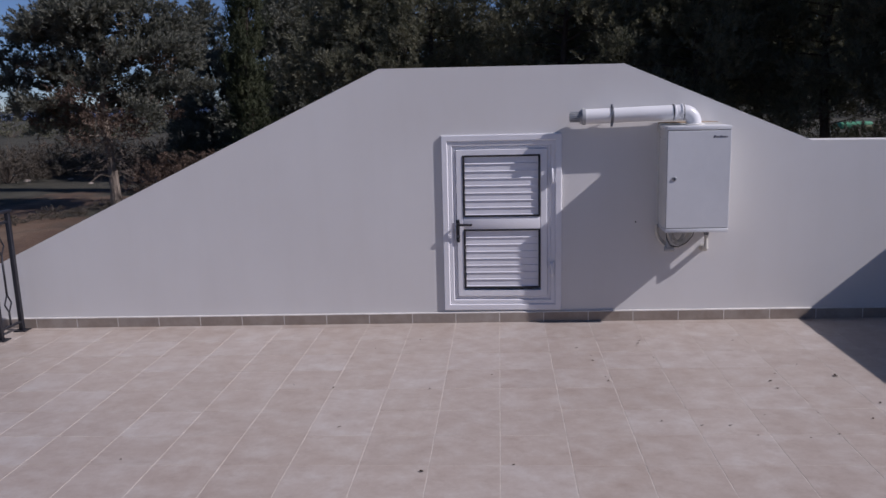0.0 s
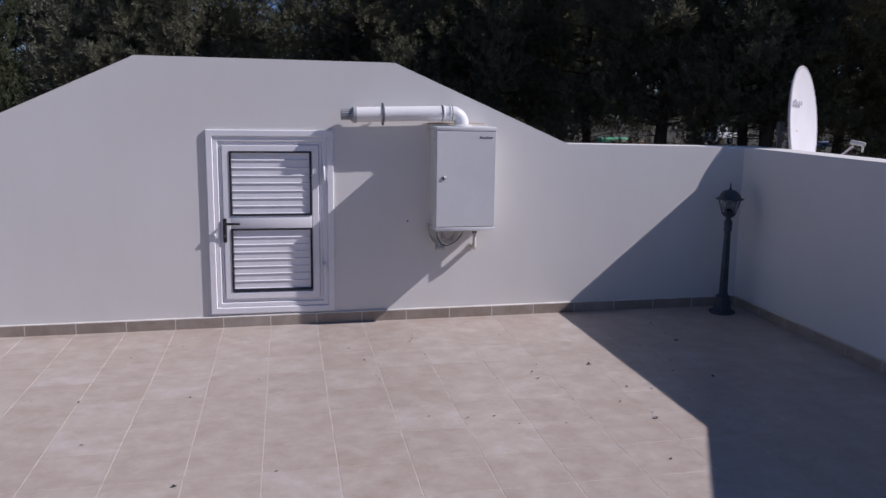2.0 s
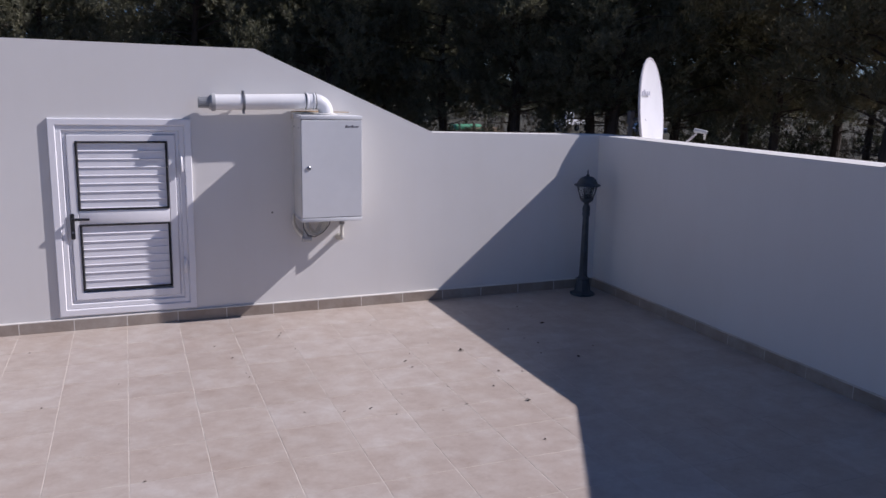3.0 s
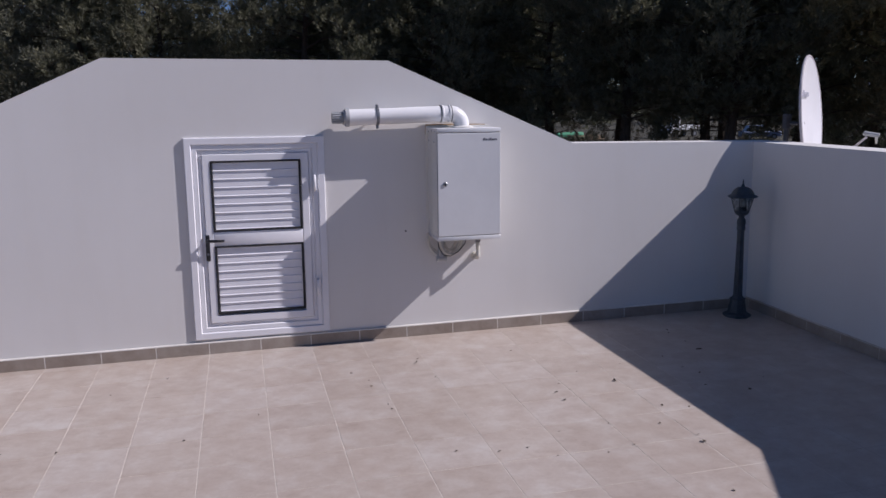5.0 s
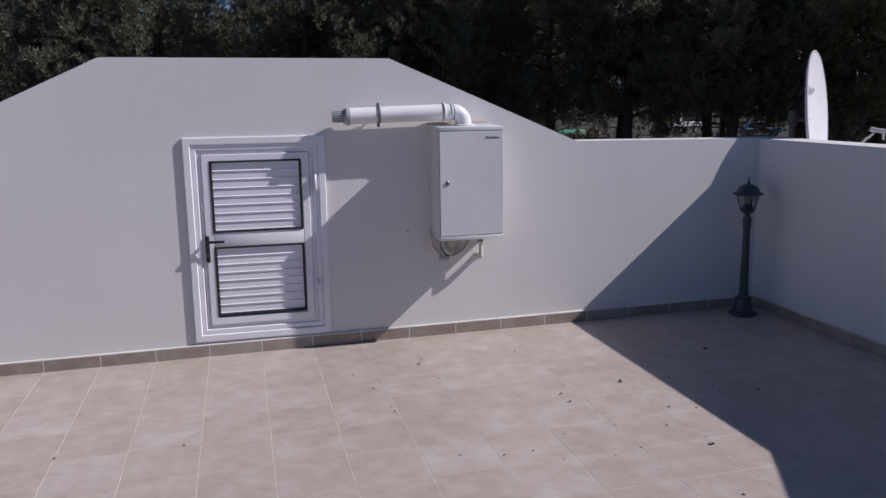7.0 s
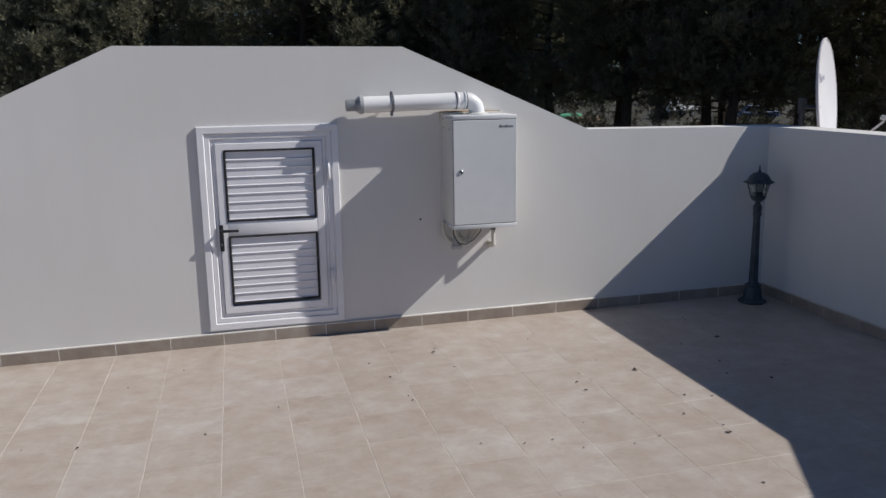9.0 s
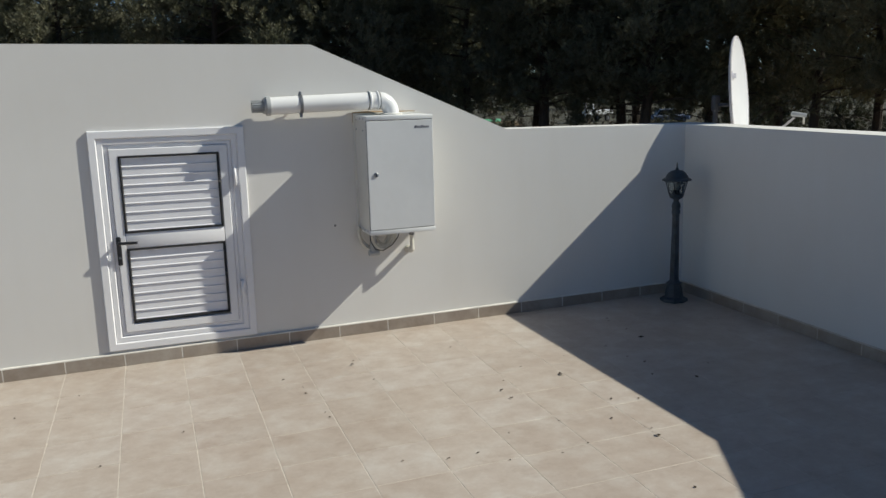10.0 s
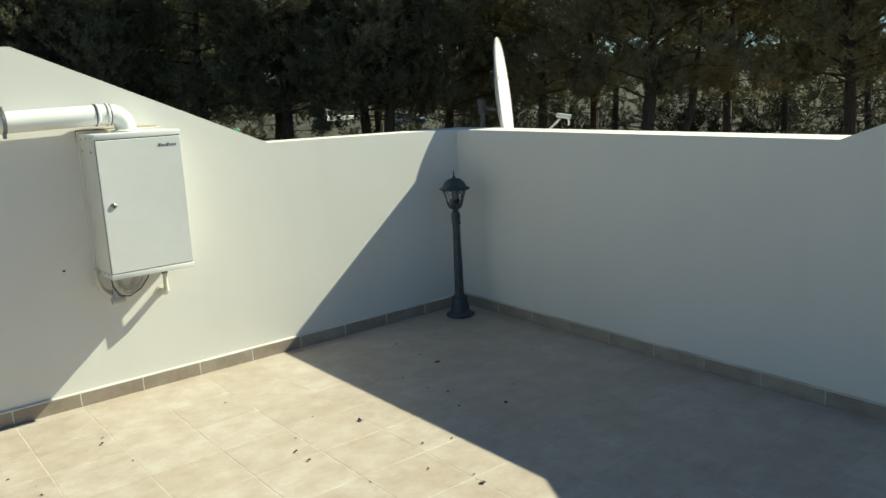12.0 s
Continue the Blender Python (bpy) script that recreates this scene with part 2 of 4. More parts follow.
def tube(path, radius, seg=10, bm=None):
    """A round bar along a path; radius is one number or one for each point."""
    bm = bm or bmesh.new()
    pts = [Vector(p) for p in path]
    rad = radius if isinstance(radius, (list, tuple)) else [radius] * len(pts)
    rings, side = [], None
    for i, p in enumerate(pts):
        d = (pts[min(i + 1, len(pts) - 1)] - pts[max(i - 1, 0)]).normalized()
        if side is None:
            side = d.orthogonal().normalized()
        side = (side - d * side.dot(d)).normalized()
        up = d.cross(side)
        rings.append([bm.verts.new(p + (side * math.cos(2 * math.pi * k / seg) + up * math.sin(2 * math.pi * k / seg)) * rad[i]) for k in range(seg)])
    for p, q in zip(rings, rings[1:]):
        for i in range(seg):
            bm.faces.new((p[i], p[(i + 1) % seg], q[(i + 1) % seg], q[i]))
    bm.faces.new(rings[0][::-1])
    bm.faces.new(rings[-1])
    return bm


def arc(centre, radius, a0, a1, n, plane="xz"):
    out = []
    for i in range(n + 1):
        a = radians(a0 + (a1 - a0) * i / n)
        c, s = radius * math.cos(a), radius * math.sin(a)
        out.append((centre[0] + c, centre[1], centre[2] + s) if plane == "xz" else (centre[0] + c, centre[1] + s, centre[2]))
    return out


def finish(name, bm, material, smooth=False):
    me = bpy.data.meshes.new(name)
    bmesh.ops.recalc_face_normals(bm, faces=bm.faces[:])
    if smooth:
        for e in bm.edges:
            if len(e.link_faces) == 2:
                a, b = (f.calc_area() for f in e.link_faces)
                turn = e.calc_face_angle(0.0)
                e.smooth = not (turn > radians(32) or turn > radians(12) and max(a, b) > 8 * min(a, b))
    bm.to_mesh(me)
    bm.free()
    me.materials.append(material)
    if smooth:
        me.polygons.foreach_set("use_smooth", [True] * len(me.polygons))
    return me


def part(name, bm, material, parent, label="", smooth=True):
    ob = new(name, finish(name, bm, material, smooth))
    ob.parent = parent
    return tagged(ob, label)


def solid(name, bm, material, label, category, kind="", group="", smooth=True):
    return tagged(new(name, finish(name, bm, material, smooth)), label, category, group, kind)


def thing(name, place, label, category, group="", kind=""):
    ob = new(name)
    ob.empty_display_size = 0.1
    ob.matrix_basis = place
    return tagged(ob, label, category, group, kind)


# ---- the terrace: walls, floor, skirting ----
GROUND = -2.9
XR, TH, THR = 4.01, 0.22, 0.22
DX0, DX1, DZ0, DZ1 = -0.04, 0.755, 0.135, 1.36
TOP_L, TOP_R, NOTCH = (-0.505, 1.895), (1.243, 1.872), (2.552, 1.299)
LEFT_END = (-4.3, 0.18)

bm = bmesh.new()


def slab(points):
    """One upright piece of the back wall."""
    p = prism(points, 0.0, TH)
    me = bpy.data.meshes.new("piece")
    p.to_mesh(me)
    p.free()
    bm.from_mesh(me)
    bpy.data.meshes.remove(me)


def top_at(x):
    line = [LEFT_END, TOP_L, TOP_R, NOTCH, (XR + THR, 1.266)]
    for (xa, za), (xb, zb) in zip(line, line[1:]):
        if xa <= x <= xb:
            return za + (zb - za) * (x - xa) / (xb - xa)


slab([(LEFT_END[0], GROUND), (DX0, GROUND), (DX0, top_at(DX0)), TOP_L, LEFT_END])
slab([(DX1, GROUND), (XR + THR, GROUND), (XR + THR, top_at(XR + THR)), NOTCH, TOP_R, (DX1, top_at(DX1))])
slab([(DX0, DZ1), (DX1, DZ1), (DX1, top_at(DX1)), (DX0, top_at(DX0))])
slab([(DX0, GROUND), (DX1, GROUND), (DX1, DZ0), (DX0, DZ0)])
solid("wall_north", bm, M_WALL, "white rendered parapet wall with sloping shoulders and a louvred door", "wall", "structure", smooth=False)

# the wall on the shaded side, with its own rising shoulder
side_line = [(0.0, 1.268), (-2.70, 1.256), (-5.0, 2.13), (-8.3, 2.13)]
bm = bmesh.new()
SKEW = 0.007
a = [bm.verts.new((XR + SKEW * y, y, z)) for y, z in side_line]
b = [bm.verts.new((XR + THR, y, z)) for y, z in side_line]
a0, a1 = bm.verts.new((XR - SKEW * 8.3, -8.3, GROUND)), bm.verts.new((XR, 0.0, GROUND))
b0, b1 = bm.verts.new((XR + THR, -8.3, GROUND)), bm.verts.new((XR + THR, 0.0, GROUND))
bm.faces.new(a + [a0, a1])
bm.faces.new((b + [b0, b1])[::-1])
for i in range(3):
    bm.faces.new((a[i], b[i], b[i + 1], a[i + 1]))
bm.faces.new((a[3], b[3], b0, a0))
solid("wall_east", bm, M_WALL, "white rendered parapet wall in shade, its top rising in a slope", "wall", "structure", smooth=False)

solid("wall_south", rounded_box(-4.3, XR, -8.3, -8.05, GROUND, 1.1, 0.01), M_WALL, "plain white rendered parapet wall", "wall", "structure")
solid("wall_west", rounded_box(-4.3, -3.72, -8.05, -0.002, GROUND, -0.02, 0.01), M_WALL, "plain white rendered edge of the roof terrace", "wall", "structure")

floor = solid("floor", rounded_box(-3.72, XR, -8.05, 0.0, -0.25, -0.0009, 0.0004, 1), M_GROUT, "terrace floor of square beige mottled ceramic tiles", "floor", "structure", smooth=False)

T, Y0, GAP = 0.33, -0.09, 0.0021
tile_meshes = {}


def tile_mesh(w, d):
    key = (round(w, 4), round(d, 4))
    if key not in tile_meshes:
        tb = bmesh.new()
        e = 0.0007
        lo = [tb.verts.new((sx * w / 2, sy * d / 2, -0.006)) for sx, sy in ((-1, -1), (1, -1), (1, 1), (-1, 1))]
        md = [tb.verts.new((sx * w / 2, sy * d / 2, -e)) for sx, sy in ((-1, -1), (1, -1), (1, 1), (-1, 1))]
        hi = [tb.verts.new((sx * (w / 2 - e), sy * (d / 2 - e), 0)) for sx, sy in ((-1, -1), (1, -1), (1, 1), (-1, 1))]
        for p, q in ((lo, md), (md, hi)):
            for i in range(4):
                tb.faces.new((p[i], p[(i + 1) % 4], q[(i + 1) % 4], q[i]))
        tb.faces.new(hi)
        tile_meshes[key] = finish("tile", tb, M_TILE)
    return tile_meshes[key]


# ---- skirting ----
skirting = solid("baseboard", rounded_box(-4.25, XR - 0.001, -0.0158, -0.0005, 0.0005, 0.082, 0.004, 1), M_GROUT_LIGHT, "low skirting of beige tiles along the white walls", "skirting", "structure", smooth=False)
bedding = part("bedding", rounded_box(-0.0158, -0.0005, -8.0, -0.018, 0.0005, 0.08, 0.004, 1), M_GROUT, skirting)
bedding.matrix_basis = pose(XR, 0, 0, 0, 0, -math.degrees(SKEW))

# ---- the louvred door ----
door = thing("door_1", pose(0.3545, 0, 0.096, 0, 0.5, 0), "closed white aluminium louvred door in a stepped frame", "door", kind="structure")
W, H = 0.872, 1.306


def ring_frame(w, h, inset, width, y0, y1, z_low=0.0, slope=0.0):
    """A rectangular frame with mitred corners; its outer face may slope inwards."""
    fb = bmesh.new()
    def loop(i, y):
        return [fb.verts.new((sx * (w / 2 - i), y, z_low + (i if sz < 0 else h - i))) for sx, sz in ((-1, -1), (1, -1), (1, 1), (-1, 1))]
    r = [loop(inset, y1), loop(inset, y0), loop(inset + 0.004, y0 - 0.004), loop(inset + width - 0.006, y0 - 0.004 + slope), loop(inset + width, y0 + 0.004 + slope), loop(inset + width, y1)]
    for p, q in zip(r, r[1:]):
        for i in range(4):
            fb.faces.new((p[i], p[(i + 1) % 4], q[(i + 1) % 4], q[i]))
    return fb


part("casing", ring_frame(W, H, 0.0, 0.046, -0.014, 0.03), M_ALU, door, smooth=False)
part("door_frame", ring_frame(W, H, 0.046, 0.034, -0.004, 0.05), M_ALU, door, smooth=False)
part("inner_frame", ring_frame(W, H, 0.08, 0.025, 0.006, 0.06), M_ALU, door, smooth=False)
LX, LZ = W / 2 - 0.105, 0.102
leaf = part("leaf", ring_frame(W, H, 0.105, 0.05, -0.006, 0.05), M_ALU, door, "white stile-and-rail door leaf", smooth=False)
P_X = W / 2 - 0.155
P_LOW, P_HIGH = (0.166, 0.614), (0.706, 1.16)
mid = rounded_box(-P_X - 0.001, P_X + 0.001, -0.0095, 0.045, P_LOW[1], P_HIGH[0], 0.003)
part("middle_rail", mid, M_ALU, leaf)
part("backing", rounded_box(-P_X, P_X, 0.034, 0.044, 0.164, 1.162, 0.002, 1), M_SLAT, leaf)
slat_profile = [(0.026, 0.0), (-0.0035, 0.0), (-0.0045, 0.0012), (-0.0042, 0.003), (0.0012, 0.0075), (0.0022, 0.0565), (0.026, 0.0565)]
for z0, z1 in (P_LOW, P_HIGH):
    gk = ring_frame(2 * P_X, z1 - z0, 0.0, 0.013, -0.0115, 0.03, z0)
    part("gasket", gk, M_GASKET, leaf, "black rubber glazing gasket", smooth=False)
    n = 8
    step = (z1 - z0 - 0.026) / n
    sb = bmesh.new()
    k = step / 0.0565
    ends = [[sb.verts.new((s * (P_X - 0.013), y, z * k)) for y, z in slat_profile] for s in (-1, 1)]
    for i in range(len(slat_profile)):
        j = (i + 1) % len(slat_profile)
        sb.faces.new((ends[0][i], ends[0][j], ends[1][j], ends[1][i]))
    sb.faces.new(ends[0]), sb.faces.new(ends[1][::-1])
    me = finish("slat", sb, M_SLAT)
    for i in range(n):
        ob = new("slat", me)
        ob.parent = leaf
        ob.location = (0, 0, z0 + 0.013 + i * step)

handle = part("door_handle", rounded_box(-0.337, -0.311, -0.02, -0.006, 0.519, 0.689, 0.006, 3), M_BLACK, door, "black lever handle on a long backplate")
part("lever", tube([(-0.324, -0.015, 0.655), (-0.324, -0.044, 0.655), (-0.32, -0.052, 0.655), (-0.303, -0.054, 0.655), (-0.219, -0.05, 0.653)], [0.009, 0.009, 0.0095, 0.0095, 0.008], 12), M_BLACK, handle)
part("keyhole", tube([(-0.324, -0.0195, 0.565), (-0.324, -0.024, 0.565)], 0.008, 12), M_CLAMP, handle)
for z in (0.31, 1.005):
    hg = part("hinge", rounded_box(W / 2 - 0.08, W / 2 - 0.058, -0.026, -0.002, z - 0.05, z + 0.05, 0.004), M_ALU, door)
    part("hinge_pin", tube([(W / 2 - 0.069, -0.027, z - 0.055), (W / 2 - 0.069, -0.027, z + 0.055)], 0.0055, 10), M_ALU, hg)
for z in (0.42, 0.985):
    part("louvre_knob", tube([(P_X - 0.006, -0.012, z), (P_X - 0.006, -0.022, z)], 0.008, 10), M_BLACK, leaf)

# ---- boiler cabinet, flue and pipes ----
BX0, BX1, BZ0, BZ1, BD = 1.486, 1.91, 0.714, 1.442, 0.288
boiler = thing("boiler_cabinet", pose(0, 0, 0, 0, 0.35, 0), "white enamelled outdoor boiler cabinet hung on the wall", "boiler")
body = part("body", rounded_box(BX0, BX1, -BD + 0.022, -0.012, BZ0 + 0.003, BZ1 - 0.003, 0.003), M_BOX_SIDE, boiler)
part("back_bracket", rounded_box(BX0 - 0.012, BX1 + 0.004, -0.016, 0.0, BZ0 + 0.02, BZ1 + 0.014, 0.002), M_BOX_SIDE, boiler)
front = part("front_door", rounded_box(BX0 + 0.001, BX1 - 0.001, -BD, -BD + 0.0105, BZ0 + 0.031, BZ1 - 0.03, 0.0025, 2), M_BOX, boiler)
# added black sheet behind the door edge, in place of shade in the seam
part("seam_shade", rounded_box(BX0 + 0.002, BX1 - 0.002, -BD + 0.011, -BD + 0.0215, BZ0 + 0.0275, BZ1 - 0.0265, 0.001, 1), M_GASKET, boiler, "black sheet standing in for shade in the door seam")
part("top_cap", rounded_box(BX0 - 0.001, BX1 + 0.001, -BD, -0.02, BZ1 - 0.026, BZ1, 0.002, 2), M_BOX, boiler)
part("bottom_cap", rounded_box(BX0 - 0.001, BX1 + 0.001, -BD, -0.02, BZ0, BZ0 + 0.027, 0.002, 2), M_BOX, boiler)
part("sealant_bead", tube([(BX0 - 0.008, -0.003, BZ1 - 0.07), (BX0 - 0.01, -0.005, BZ1 - 0.03), (BX0 - 0.01, -0.008, BZ1 + 0.015), (BX0 + 0.06, -0.008, BZ1 + 0.017), (BX0 + 0.2, -0.007, BZ1 + 0.016), (BX1 - 0.02, -0.005, BZ1 + 0.015)], [0.002, 0.004, 0.008, 0.008, 0.007, 0.004], 8), M_SEALANT, boiler, "brown weathered sealant bead")
lock = part("lock", tube([(1.535, -BD + 0.002, 1.087), (1.535, -BD - 0.004, 1.087), (1.535, -BD - 0.006, 1.087)], [0.015, 0.015, 0.012], 18), M_CHROME, front, "round chrome lock")
part("key_slot", rounded_box(1.5325, 1.5375, -BD - 0.0068, -BD - 0.005, 1.079, 1.095, 0.0005, 1), M_BLACK, lock)
x = 1.788
for i, w in enumerate((0.0135, 0.0105, 0.007, 0.0135, 0.0105, 0.0105, 0.007)):
    lb = bmesh.new()
    quad_box(lb, 0, w, -0.0012, 0.0, 0, 0.0165 if i in (0, 3) else 0.0115, Matrix.Translation((x, -BD + 0.0002, 1.362)))
    x += w + 0.0035
    for v in lb.verts:
        v.co.x += (v.co.z - 1.362) * 0.35
    part("badge_mark", lb, M_LOGO, front, smooth=False)
for y, z in ((-0.05, 1.418), (-0.14, 1.425), (-0.22, 1.425), (-0.05, 1.36), (-0.2, 1.355), (-0.23, 0.736), (-0.16, 0.732)):
    part("screw", tube([(BX0 + 0.001, y, z), (BX0 - 0.003, y, z)], 0.0045, 8), M_CLAMP, body)

FY, FZ, FR = -0.085, 1.52, 0.052
flue = thing("flue_pipe", pose(-0.008, 0, 0), "white plastic flue pipe with a grey slotted end cap", "pipe")
part("pipe_run", tube([(0.965, FY, FZ - 0.008), (1.3, FY, FZ - 0.002), (1.622, FY, FZ + 0.004)], FR, 28), M_PVC, flue)
part("elbow", tube([(1.6, FY, FZ + 0.004)] + [(x, FY, z) for x, _, z in arc((1.645, FY, FZ - 0.071), 0.075, 90, 0, 8)] + [(1.72, FY, BZ1 - 0.02)], FR * 0.98, 28), M_PVC, flue)
for x in (1.585, 1.635):
    part("socket_ring", tube([(x - 0.009, FY, FZ + 0.004), (x - 0.004, FY, FZ + 0.004), (x + 0.004, FY, FZ + 0.004), (x + 0.009, FY, FZ + 0.004)], [FR, FR + 0.006, FR + 0.006, FR], 28), M_PVC, flue)
for x in (1.574, 1.646):
    part("socket_seal", tube([(x - 0.0015, FY, FZ + 0.004), (x + 0.0015, FY, FZ + 0.004)], FR + 0.0035, 28), M_GASKET, flue, "thin dark rubber seal")
collar = part("roof_collar", lathe([(0.075, BZ1 - 0.012), (0.075, BZ1 - 0.004), (0.056, BZ1 + 0.002), (0.05, BZ1 + 0.002)], 28), M_BOX_SIDE, flue)
collar.location = (1.72, FY, 0)
cap = part("end_cap", tube([(0.968, FY, FZ - 0.008), (0.945, FY, FZ - 0.008), (0.944, FY, FZ - 0.008), (0.93, FY, FZ - 0.008)], [0.058, 0.058, 0.05, 0.046], 24), M_GREY, flue, "grey slotted plastic end cap")
part("nozzle", tube([(0.935, FY, FZ - 0.008), (0.86, FY, FZ - 0.008)], [0.032, 0.031], 20), M_GREY, cap)
for i in range(16):
    a = 2 * math.pi * i / 16
    fb = bmesh.new()
    quad_box(fb, 0.862, 0.935, -0.003, 0.003, 0.029, 0.037, Matrix.Translation((0, FY, FZ - 0.008)) @ Matrix.Rotation(a, 4, "X"))
    part("fin", fb, M_GREY, cap, smooth=False)
clamp = part("pipe_clamp", tube([(1.144, FY, FZ - 0.004), (1.162, FY, FZ - 0.004)], FR + 0.005, 28), M_CLAMP, flue, "dark steel pipe clamp")
part("clamp_ear", rounded_box(1.145, 1.161, FY - 0.01, FY + 0.01, FZ + 0.045, FZ + 0.072, 0.003), M_CLAMP, clamp)
part("clamp_ear", rounded_box(1.145, 1.161, FY - 0.01, FY + 0.01, FZ - 0.082, FZ - 0.05, 0.003), M_CLAMP, clamp)
part("wall_stud", tube([(1.153, FY + 0.05, FZ), (1.153, 0.0, FZ)], 0.006, 8), M_CLAMP, clamp)

PY = -0.08
drain = thing("drain_pipe", pose(-0.026, 0, -0.005), "short cream drain pipe with an elbow below the boiler cabinet", "pipe")
DX = 1.846
part("pipe_leg", tube([(DX, PY, BZ0 + 0.006), (DX, PY, 0.585), (DX - 0.001, PY + 0.004, 0.562), (DX - 0.002, PY + 0.02, 0.55), (DX - 0.004, PY + 0.05, 0.548), (DX - 0.006, 0.0, 0.548)], [0.0135, 0.0135, 0.019, 0.0205, 0.019, 0.019], 14), M_HOSE, drain)
part("pipe_nut", tube([(DX, PY, 0.703), (DX, PY, 0.655)], 0.0175, 6), M_CLAMP, drain)
part("wall_flange", tube([(DX - 0.006, 0.0, 0.548), (DX - 0.006, -0.006, 0.548)], 0.026, 16), M_HOSE, drain)
inlet = thing("inlet_valve", pose(-0.018, 0, -0.004), "grey shut-off valve below the boiler cabinet", "valve")
part("valve_leg", tube([(1.575, PY, BZ0 + 0.006), (1.577, PY, 0.6), (1.577, PY, 0.57)], 0.022, 14), M_GREY, inlet)
part("valve_cap", tube([(1.545, PY, 0.558), (1.612, PY, 0.558)], [0.022, 0.022], 12), M_GREY, inlet)
hoses = thing("hose_loops", pose(-0.018, 0, -0.004), "cream hoses hanging in loops below the boiler cabinet", "hose")
for cx, w, drop, y in ((1.595, 0.1, 0.115, -0.05), (1.6, 0.115, 0.135, -0.075), (1.64, 0.085, 0.12, -0.1), (1.655, 0.06, 0.1, -0.06)):
    pts = [(cx - w, y, BZ0 + 0.02)] + [(cx + w * math.cos(radians(t)), y, BZ0 - 0.012 + drop * math.sin(radians(t))) for t in range(180, 361, 15)] + [(cx + w, y, BZ0 + 0.02)]
    part("hose", tube(pts, 0.0095, 10), M_HOSE, hoses)
cable = thing("cable", pose(-0.018, 0, -0.004), "thin black cable hanging below the boiler cabinet", "cable")
part("cable_run", tube([(1.55, -0.1, BZ0 + 0.01), (1.552, -0.11, 0.64), (1.58, -0.115, 0.585), (1.63, -0.12, 0.575), (1.69, -0.12, 0.605), (1.735, -0.115, 0.655), (1.752, -0.11, BZ0 + 0.006)], 0.0032, 8), M_BLACK, cable)

# ---- small fixing left in the wall ----
solid("wall_plug", tube([(1.333, 0.002, 0.741), (1.333, -0.006, 0.741)], [0.0065, 0.005], 10), M_SHADOWGAP, "small dark fixing plug in the white wall", "plug")

# ---- garden lamp ----
lamp = thing("lamp_post", pose(3.778, -0.228, 0, 0, 0, 10) @ Matrix.Diagonal((0.937, 0.937, 0.937, 1)), "blue-black cast metal lantern post on an eight-sided foot", "lamp")
part("foot", lathe([(0.104, 0), (0.107, 0.008), (0.104, 0.02), (0.082, 0.03), (0.07, 0.035)], 8), M_LAMP, lamp, smooth=False)
part("plinth", lathe([(0.07, 0.034), (0.068, 0.06), (0.058, 0.11), (0.054, 0.13), (0.06, 0.136), (0.06, 0.146), (0.046, 0.152), (0.036, 0.165)], 8), M_LAMP, lamp, smooth=False)
shaft = lathe([(0.035, 0.16), (0.034, 0.2), (0.026, 0.66), (0.026, 0.69)], 16)
for i, v in enumerate(shaft.verts):
    if i % 2:
        v.co.x, v.co.y = v.co.x * 0.88, v.co.y * 0.88
part("shaft", shaft, M_LAMP, lamp, smooth=False)
part("collar", lathe([(0.026, 0.685), (0.033, 0.692), (0.033, 0.712), (0.028, 0.72), (0.034, 0.745), (0.03, 0.772), (0.02, 0.785), (0.022, 0.8), (0.044, 0.812), (0.056, 0.83), (0.052, 0.836)], 16), M_LAMP, lamp)
lantern = part("lantern_cage", lathe([(0.05, 0.83), (0.058, 0.835), (0.058, 0.842), (0.05, 0.846)], 6, turn=math.pi / 6), M_LAMP, lamp, smooth=False)
for i in range(6):
    a = math.pi / 6 + i * math.pi / 3
    c, s = math.cos(a), math.sin(a)
    part("cage_bar", tube([(0.054 * c, 0.054 * s, 0.838), (0.087 * c, 0.087 * s, 0.952)], 0.0045, 6), M_LAMP, lantern)
    c2, s2 = math.cos(a + math.pi / 3), math.sin(a + math.pi / 3)
    gb = bmesh.new()
    gb.faces.new([gb.verts.new(p) for p in ((0.0525 * c, 0.0525 * s, 0.842), (0.0525 * c2, 0.0525 * s2, 0.842), (0.085 * c2, 0.085 * s2, 0.95), (0.085 * c, 0.085 * s, 0.95))])
    bmesh.ops.solidify(gb, geom=gb.faces[:], thickness=0.002)
    pane = part("pane", gb, m_glass, lantern, "clear lantern glass", smooth=False)
    pane.visible_shadow = False
part("roof", lathe([(0.108, 0.946), (0.113, 0.95), (0.11, 0.956), (0.086, 0.968), (0.078, 0.985), (0.066, 1.004), (0.045, 1.02), (0.014, 1.028), (0.012, 1.034)], 12, turn=math.pi / 12), M_LAMP, lamp)
part("finial", lathe([(0.011, 1.026), (0.014, 1.034), (0.008, 1.042), (0.0055, 1.052), (0.006, 1.064), (0.002, 1.085)], 10), M_LAMP, lamp)
part("bulb_holder", lathe([(0.03, 0.84), (0.03, 0.87), (0.02, 0.878)], 14), M_LAMP, lamp)
part("bulb", lathe([(0.014, 0.876), (0.022, 0.895), (0.022, 0.925), (0.012, 0.94)], 14), M_BULB, lamp)

